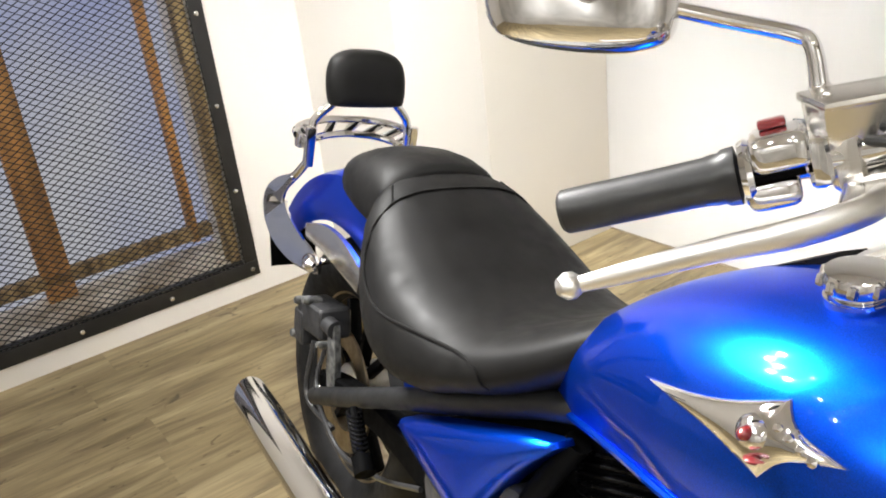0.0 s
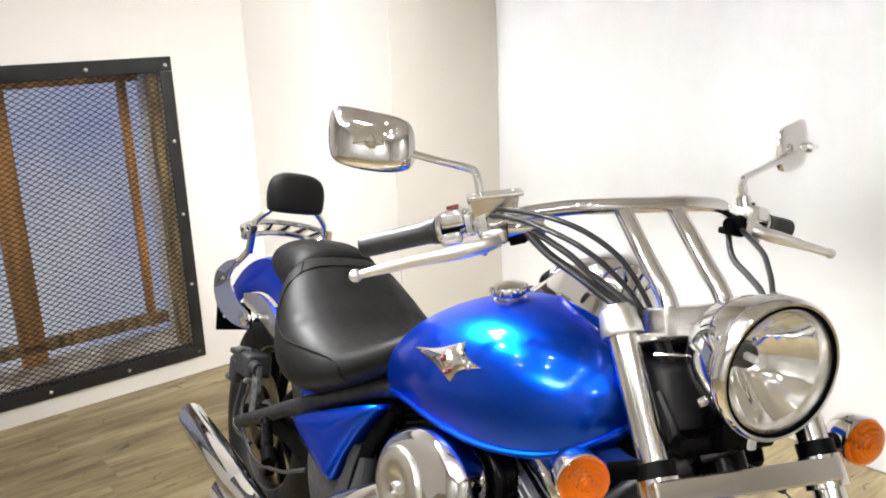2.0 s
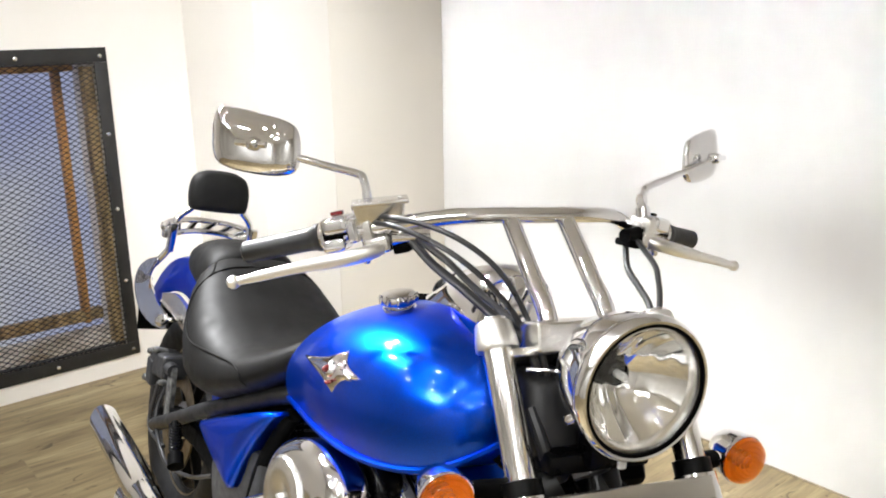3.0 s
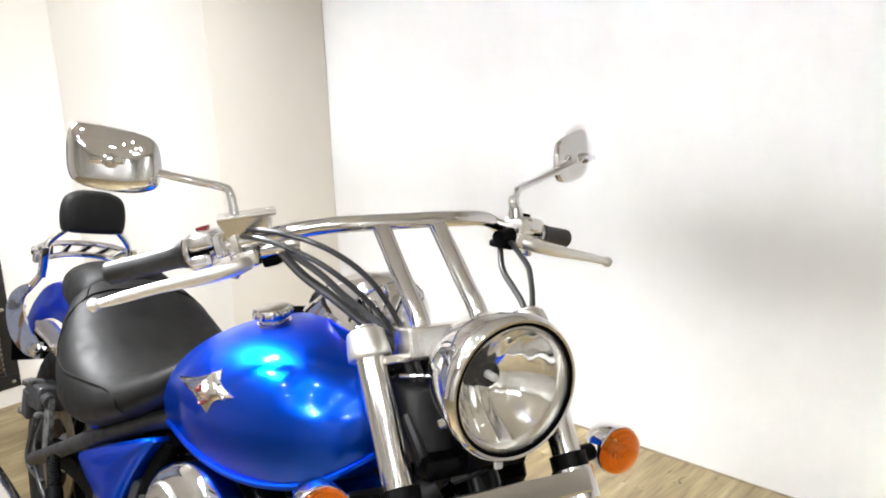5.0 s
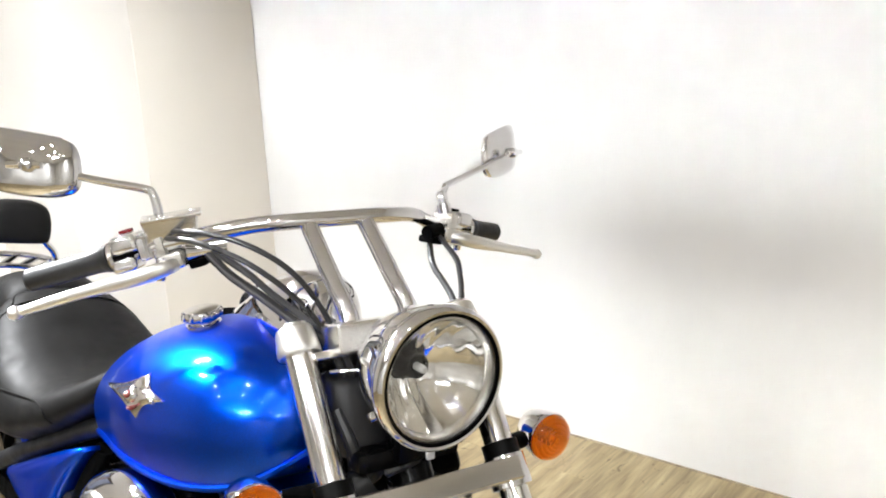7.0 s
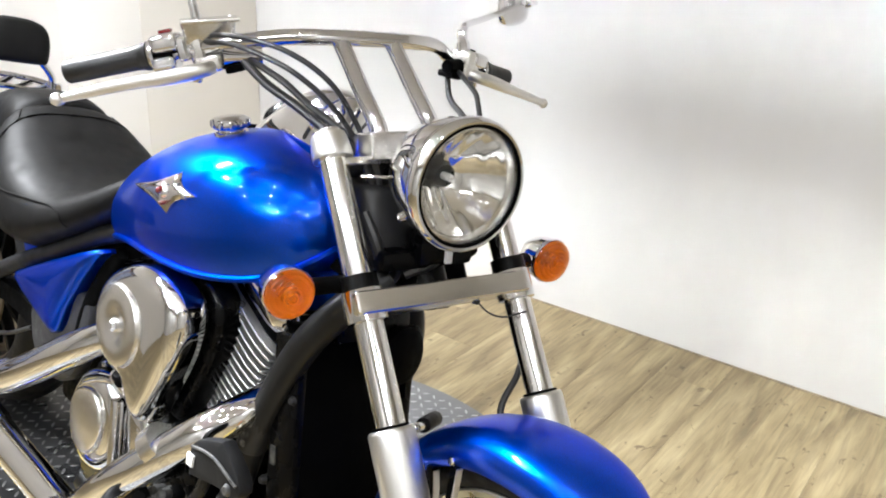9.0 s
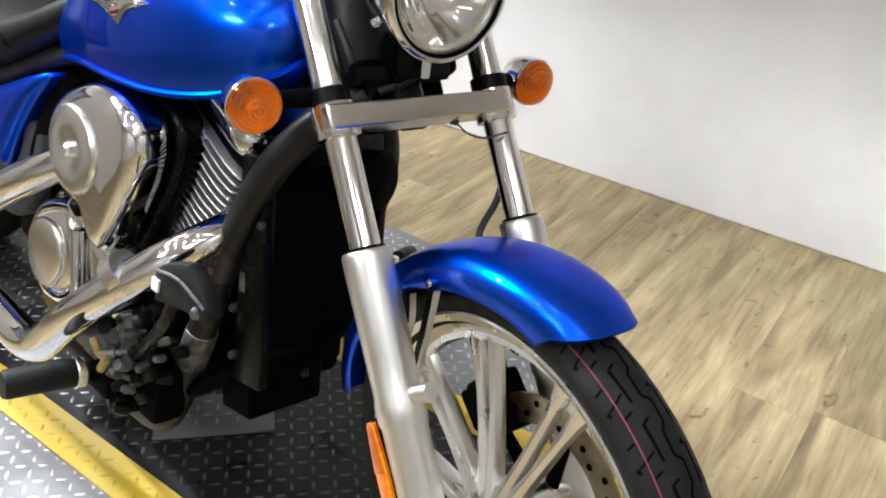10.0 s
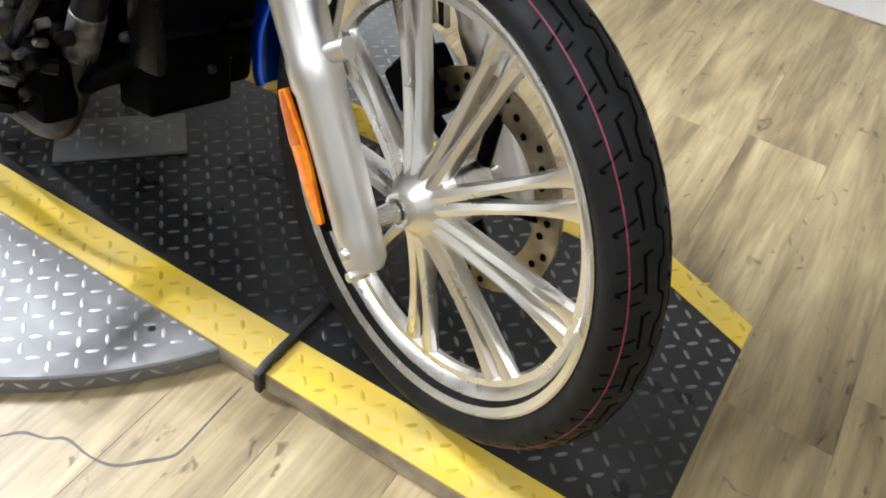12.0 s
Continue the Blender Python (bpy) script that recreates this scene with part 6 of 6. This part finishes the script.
front_cyl, fax, fw = cylinder((0.935, 0, 0.455), (1.042, 0, 0.672), "front_cylinder", FIN)
cylinder((0.79, 0, 0.455), (0.705, 0, 0.655), "rear_cylinder", BLACK_GLOSS)
bm = B()
o = V(1.052, 0, 0.672)
outl = rounded([(-0.110, -0.055), (-0.116, 0.0), (-0.108, 0.06), (-0.06, 0.082), (0.06, 0.082), (0.108, 0.06), (0.116, 0.0), (0.108, -0.06), (0.05, -0.080), (-0.05, -0.080)], 4)
slab(bm, outl, lambda p, q, h: o + V(0, p, 0) + fw * q + fax * h, 0.062, 0.026, 4)
part("cylinder_head_cover", bm, CHROME, front_cyl, "chrome cylinder head cover")
# air cleaner
AIR = rounded([(0.772, 0.608), (0.807, 0.663), (0.877, 0.698), (0.952, 0.705), (1.009, 0.688), (1.030, 0.648), (1.022, 0.588), (0.992, 0.518), (0.962, 0.460), (0.942, 0.450), (0.922, 0.463), (0.887, 0.493), (0.827, 0.508), (0.779, 0.548)], 4)
bm = B()
cx, cz = 0.902, 0.593
slab(bm, [(cx + (u - cx) * 1.02 + 0.004, cz + (v - cz) * 1.04) for u, v in AIR], lambda u, v, w: (u, -0.160 + w, v), 0.05, 0.014, 3)
part("air_box", bm, BLACK_GLOSS, bike, "black air cleaner back plate")
bm = B()
slab(bm, AIR, lambda u, v, w: (u, -0.236 + w, v), 0.078, 0.030, 5)
air = part("air_cleaner", bm, CHROME, bike, "teardrop chrome air cleaner cover", angle=50)
bm = B()
o = V(0.872, -0.232, 0.592)
lathe(bm, [(0.071, -0.004), (0.071, 0.004), (0.067, 0.010), (0.058, 0.013), (0.030, 0.012), (0.024, 0.009), (0.014, 0.008), (0.0, 0.0085)], o, (0, -1, 0), 48)
part("cover_disc", bm, CHROME_SATIN, air, "brushed round cover disc")
bm = B()
lathe(bm, [(0.011, 0.008), (0.011, 0.014), (0.007, 0.018), (0.0, 0.018)], o, (0, -1, 0), 6)
part("cover_bolt", bm, CHROME, air)
# clutch cover, primary details
bm = B()
outl = rounded([(0.705, 0.395), (0.735, 0.452), (0.80, 0.476), (0.855, 0.462), (0.880, 0.410), (0.868, 0.345), (0.825, 0.295), (0.765, 0.288), (0.720, 0.325)], 4)
slab(bm, outl, lambda u, v, w: (u, -0.226 + w, v), 0.085, 0.026, 4)
clutch = part("clutch_cover", bm, CHROME, bike, "rounded chrome clutch cover")
bm = B()
cx, cz = 0.785, 0.385
slab(bm, [(cx + (u - cx) * 0.66, cz + (v - cz) * 0.66) for u, v in outl], lambda u, v, w: (u, -0.236 + w, v), 0.02, 0.008, 3)
part("clutch_plate", bm, CHROME_SATIN, clutch)
bm = B()
outl = rounded([(0.872, 0.43), (0.90, 0.475), (0.955, 0.44), (0.985, 0.375), (0.95, 0.325), (0.895, 0.335)], 4)
slab(bm, outl, lambda u, v, w: (u, -0.212 + w, v), 0.07, 0.018, 3)
part("timing_cover", bm, CHROME, bike, "chrome timing cover")
bm = B()
for a, b, r in (((0.87, -0.218, 0.455), (0.885, -0.218, 0.32), 0.012), ((0.885, -0.205, 0.475), (0.835, -0.205, 0.485), 0.016), ((0.93, -0.20, 0.425), (0.99, -0.19, 0.42), 0.014)):
    tube(bm, [a, b], r, 14, 1)
part("oil_pipe", bm, CHROME, bike, "chrome oil pipe")
bm = B()
lathe(bm, [(0.016, 0), (0.016, 0.018), (0.012, 0.022), (0, 0.022)], (0.868, -0.21, 0.487), (0.1, -0.5, 0.9), 20)
part("oil_filler_cap", bm, BLACK_MATT, bike, "black knurled oil cap")
for k, (x, z) in enumerate(((0.715, 0.33), (0.715, 0.45), (0.81, 0.282), (0.955, 0.31), (0.99, 0.40), (0.91, 0.49), (1.02, 0.50), (1.03, 0.66))):
    bm = B()
    lathe(bm, [(0, 0.009), (0.006, 0.008), (0.009, 0.0), (0.009, -0.03)], (x, -0.165 if k < 6 else -0.115, z), (0, -1, 0), 10)
    part("engine_bolt", bm, CHROME, engine)

# ---- exhaust ----
bm = B()
tube(bm, [(0.86, -0.150, 0.585), (0.815, -0.215, 0.550), (0.745, -0.252, 0.497), (0.64, -0.266, 0.425), (0.52, -0.270, 0.355), (0.40, -0.270, 0.322), (0.25, -0.270, 0.314)], [0.024, 0.027, 0.030, 0.031, 0.031, 0.032, 0.034], 20, 6)
exhaust = part("exhaust_pipe", bm, CHROME, bike, "chrome exhaust pipe from the rear cylinder")
for (x0, x1, z0, z1) in ((0.26, -0.150, 0.314, 0.317), (0.52, 0.165, 0.240, 0.246)):
    bm = B()
    o, e = V(x0, -0.270, z0), V(x1, -0.270, z1)
    L = (e - o).length
    rings = []
    n = 28
    for r, h, sl in ((0.034, 0.0, 0), (0.037, 0.03, 0), (0.037, L - 0.06, 0), (0.037, L, 0.9), (0.033, L, 0.9), (0.033, L - 0.12, 0.2), (0.001, L - 0.13, 0)):
        rings.append([(o.x + (e.x - o.x) / L * (h + sl * r * math.sin(k * math.tau / n) * 0.8), o.y + r * math.cos(k * math.tau / n), z0 + (z1 - z0) * h / L + r * math.sin(k * math.tau / n)) for k in range(n)])
    loft(bm, rings)
    part("muffler", bm, CHROME, bike, "chrome muffler with a slash-cut tip")
bm = B()
tube(bm, [(1.115, -0.085, 0.565), (1.135, -0.142, 0.552), (1.110, -0.208, 0.506), (1.034, -0.252, 0.424), (0.955, -0.268, 0.345), (0.905, -0.271, 0.288), (0.865, -0.271, 0.255), (0.81, -0.271, 0.241), (0.70, -0.270, 0.240), (0.50, -0.270, 0.240)],
     [0.024, 0.026, 0.029, 0.030, 0.030, 0.030, 0.030, 0.031, 0.032, 0.034], 20, 6)
part("exhaust_pipe", bm, CHROME, bike, "chrome exhaust pipe sweeping down from the front cylinder")
for k, (p, q) in enumerate((((1.06, -0.238, 0.475), (1.045, -0.246, 0.455)), ((0.55, -0.270, 0.372), (0.535, -0.270, 0.364)))):
    bm = B()
    tube(bm, [p, q], 0.0335, 20, 1)
    part("heat_shield_clamp", bm, CHROME_SATIN, exhaust)

bm = B()
tube(bm, [(1.195, 0.170, 0.482), (1.168, 0.230, 0.464)], 0.0085, 14, 1)
peg = part("far_peg", bm, CHROME, bike, "chrome highway peg with a black rubber sleeve")
bm = B()
lathe(bm, [(0.009, 0), (0.0135, 0.001), (0.0145, 0.004), (0.0145, 0.088), (0.012, 0.093), (0, 0.094)], (1.178, 0.208, 0.471), (-0.44, 0.87, -0.20), 18)
part("peg_rubber", bm, RUBBER, peg, "black rubber sleeve")
bm = B()
tube(bm, [(1.195, 0.172, 0.482), (1.165, 0.130, 0.470), (1.130, 0.115, 0.455)], 0.0085, 14, 4)
part("peg_arm", bm, CHROME, peg)

# ---- radiator ----
bm = B()
m = Matrix.Rotation(radians(-9), 4, "Y")
box(bm, (1.1984, -0.014, 0.532), (0.048, 0.207, 0.284), m, bevel=0.008)
radiator = part("radiator", bm, BLACK_MATT, bike, "black radiator between the downtubes")
for sgn in (-1, 1):
    bm = B()
    box(bm, V(1.2038, -0.125 if sgn < 0 else 0.097, 0.5105), (0.062, 0.016, 0.344), m, bevel=0.005)
    part("radiator_shroud", bm, BLACK_GLOSS, radiator)
bm = B()
box(bm, (1.205, -0.015, 0.700), (0.06, 0.15, 0.045), m, bevel=0.012)
lathe(bm, [(0.022, 0), (0.022, 0.02), (0.015, 0.024), (0, 0.024)], (1.225, 0.062, 0.675), (1, 0, 0.3), 20)
part("radiator_tank", bm, BLACK_GLOSS, radiator)
bm = B()
lathe(bm, [(0.040, 0.0), (0.046, 0.012), (0.046, 0.030), (0.036, 0.036), (0.0, 0.036)], (1.225, 0.035, 0.655), (0.95, 0.1, 0.1), 28)
part("horn", bm, BLACK_MATT, bike, "round black horn")
bm = B()
box(bm, (1.216, 0.0, 0.388), (0.050, 0.236, 0.014), m, bevel=0.004)
part("radiator_ledge", bm, BLACK_GLOSS, radiator, "black lower lip of the radiator")
bm = B()
box(bm, (1.165, -0.022, 0.284), (0.075, 0.150, 0.082), m, bevel=0.010, seg=3)
box(bm, (1.180, 0.0, 0.350), (0.040, 0.170, 0.070), m, bevel=0.008)
part("lower_guard", bm, BLACK_MATT, bike, "black lower radiator guard")
# kickstand out on the far side
bm = B()
tube(bm, [(0.74, 0.13, 0.18), (0.72, 0.20, 0.10), (0.70, 0.27, 0.065)], 0.011, 12, 4)
part("kickstand", bm, BLACK_GLOSS, bike, "black kickstand")

# ---- foot controls ----
bm = B()
outl = rounded([(1.166, 0.485), (1.162, 0.520), (1.182, 0.541), (1.228, 0.561), (1.240, 0.559), (1.272, 0.540), (1.290, 0.518), (1.284, 0.503), (1.262, 0.495), (1.244, 0.496), (1.175, 0.482)], 3)
slab(bm, outl, lambda u, v, w: (u, -0.262 + w, v), 0.026, 0.008)
pedal = part("brake_pedal", bm, RUBBER_GREY, bike, "grey brake pedal pad")
bm = B()
box(bm, (1.172, -0.2635, 0.506), (0.016, 0.004, 0.018), bevel=0.001)
part("pedal_mark", bm, WHITE_PLASTIC, pedal)
bm = B()
tube(bm, [(1.172, -0.264, 0.527), (1.200, -0.2645, 0.534), (1.228, -0.2645, 0.536), (1.256, -0.2645, 0.530), (1.283, -0.264, 0.522)], 0.0024, 8, 3)
part("pedal_ridge", bm, SCUFFED, pedal, "worn pale ridge across the pad")
bm = B()
lathe(bm, [(0, 0.006), (0.006, 0.005), (0.009, 0.0), (0.009, -0.006)], (1.264, -0.262, 0.507), (0, -1, 0), 12)
part("pedal_bolt", bm, SCUFFED, pedal)
bm = B()
tube(bm, [(1.195, -0.245, 0.50), (1.165, -0.238, 0.44), (1.10, -0.225, 0.36), (1.03, -0.205, 0.29), (0.99, -0.19, 0.27)], 0.0095, 10, 4)
part("pedal_arm", bm, BLACK_GLOSS, pedal)
for sgn in (-1, 1):
    bm = B()
    o = V(0.990, sgn * 0.258, 0.268)
    lathe(bm, [(0.012, -0.01), (0.020, 0.0), (0.0225, 0.006), (0.0225, 0.112), (0.020, 0.118), (0.0, 0.118)], o, (-0.10, sgn, 0.02), 24)
    peg = part("footpeg", bm, RUBBER, bike, "black rubber footpeg")
    bm = B()
    lathe(bm, [(0.0232, 0.0), (0.0245, 0.001), (0.0245, 0.012), (0.0228, 0.014)], o, (-0.10, sgn, 0.02), 24)
    part("peg_ring", bm, CHROME_SATIN, peg)
    bm = B()
    box(bm, (1.015, sgn * 0.215, 0.262), (0.075, 0.075, 0.035), bevel=0.010)
    box(bm, (1.05, sgn * 0.165, 0.255), (0.10, 0.06, 0.10), bevel=0.014)
    part("peg_mount", bm, BLACK_MATT, peg)
rnd = random.Random(7)
for k in range(26):
    bm = B()
    c = V(rnd.uniform(0.98, 1.12), rnd.uniform(-0.235, -0.15), rnd.uniform(0.20, 0.36))
    if k % 2:
        lathe(bm, [(0, 0.012), (0.009, 0.010), (0.011, 0.0), (0.011, -0.012), (0, -0.012)], c, (rnd.uniform(-0.4, 0.4), -1, rnd.uniform(-0.4, 0.4)), 10)
    else:
        box(bm, c, (rnd.uniform(0.015, 0.045), rnd.uniform(0.01, 0.03), rnd.uniform(0.012, 0.03)), Matrix.Rotation(rnd.uniform(0, 3), 4, "Y"), bevel=0.004)
    part("linkage_joint" if k % 2 else "linkage_block", bm, ALLOY_DARK, bike, "greasy dark pedal linkage")
for k in range(12):
    bm = B()
    c = V(rnd.uniform(0.99, 1.11), rnd.uniform(-0.245, -0.20), rnd.uniform(0.22, 0.37))
    lathe(bm, [(0, 0.006), (0.005, 0.005), (0.007, 0.0), (0.007, -0.014)], c, (rnd.uniform(-0.3, 0.3), -1, rnd.uniform(-0.3, 0.6)), 8)
    part("linkage_bolt", bm, SCUFFED, bike, "bright linkage bolt")
bm = B()
tube(bm, [(0.999, -0.25, 0.330), (1.018, -0.25, 0.316), (1.046, -0.25, 0.318)], 0.0065, 8, 3)
tube(bm, [(1.044, -0.25, 0.318), (1.030, -0.25, 0.292)], 0.0075, 8, 1)
part("return_spring", bm, BRASS, bike, "brassy return spring")
bm = B()
tube(bm, [(0.918, -0.245, 0.298), (0.935, -0.25, 0.312), (0.985, -0.25, 0.342), (1.030, -0.25, 0.365)], [0.007, 0.0115, 0.0125, 0.011], 14, 4)
part("toe_lever", bm, RUBBER, bike, "black rubber toe lever")
bm = B()
tube(bm, [(1.165, -0.08, 0.325), (1.130, -0.12, 0.285), (1.105, -0.13, 0.262), (1.06, -0.10, 0.235)], 0.014, 12, 4)
part("coolant_hose", bm, BLACK_MATT, bike, "black coolant hose")
rnd = random.Random(11)
for k in range(10):
    bm = B()
    c = V(rnd.uniform(1.02, 1.10), rnd.uniform(-0.245, -0.215), rnd.uniform(0.26, 0.37))
    lathe(bm, [(0, 0.010), (0.008, 0.009), (0.010, 0.004), (0.010, -0.012), (0.006, -0.013), (0.006, -0.03)], c, (rnd.uniform(-0.8, 0.8), -1, rnd.uniform(-0.5, 0.8)), 12)
    part("linkage_nut", bm, SCUFFED, bike, "dull steel linkage nut")
# small bright bolts and a pale label on the radiator's side
for x, y, z, d in ((1.176, -0.134, 0.445, (0, -1, 0)), (1.213, -0.134, 0.592, (0, -1, 0)), (1.190, -0.134, 0.372, (0, -1, 0)), (1.203, 0.010, 0.306, (1, 0, 0))):
    bm = B()
    lathe(bm, [(0, 0.006), (0.005, 0.005), (0.0075, 0.0), (0.0075, -0.012)], (x, y, z), d, 10)
    part("radiator_bolt", bm, DARK_GREY, radiator, "dark steel bolt")
bm = B()
box(bm, (1.190, -0.1345, 0.494), (0.012, 0.002, 0.030), m, bevel=0.0006)
part("radiator_label", bm, SCUFFED, radiator, "small pale label bar")

# ---- floor planks ----
rnd = random.Random(11)
PLANK_W, PLANK_L = 0.178, 1.21
x = WALL_A - 0.02
row = 0
plank_meshes = {}
while x < FAR_X:
    y = WALL_B - rnd.uniform(0.15, 1.15)
    ys = [(y, WALL_B)]
    while y > FAR_Y:
        ys.append((max(y - PLANK_L, FAR_Y), y))
        y -= PLANK_L
    for a, b in ys:
        L = round(b - a - 0.0003, 3)
        if L < 0.05:
            continue
        if L not in plank_meshes:
            bm = B()
            box(bm, (0, 0, -0.0015), (PLANK_W - 0.0003, L, 0.003), bevel=0.0005, seg=1)
            plank_meshes[L] = to_mesh("plank", bm, PLANK)
        ob = new("plank", plank_meshes[L])
        ob.parent = floor
        ob.matrix_local = Matrix.Translation((x + PLANK_W / 2, (a + b) / 2, 0))
    x += PLANK_W
    row += 1
# a dark vein printed in the worn planks beside the turntable
bm = B()
strip(bm, [(1.228, -0.422, 0), (1.248, -0.400, 0), (1.280, -0.389, 0), (1.304, -0.373, 0), (1.350, -0.374, 0), (1.388, -0.365, 0), (1.416, -0.337, 0), (1.440, -0.310, 0), (1.444, -0.285, 0), (1.441, -0.228, 0), (1.439, -0.164, 0)],
      [0.003, 0.005, 0.003, 0.005, 0.003, 0.005, 0.006, 0.005, 0.004, 0.003, 0.002], 0.0008, sub=4, side=(0, 0, 1))
vein = part("vein", bm, VEIN, floor)
vein.matrix_local = ROOM.inverted()
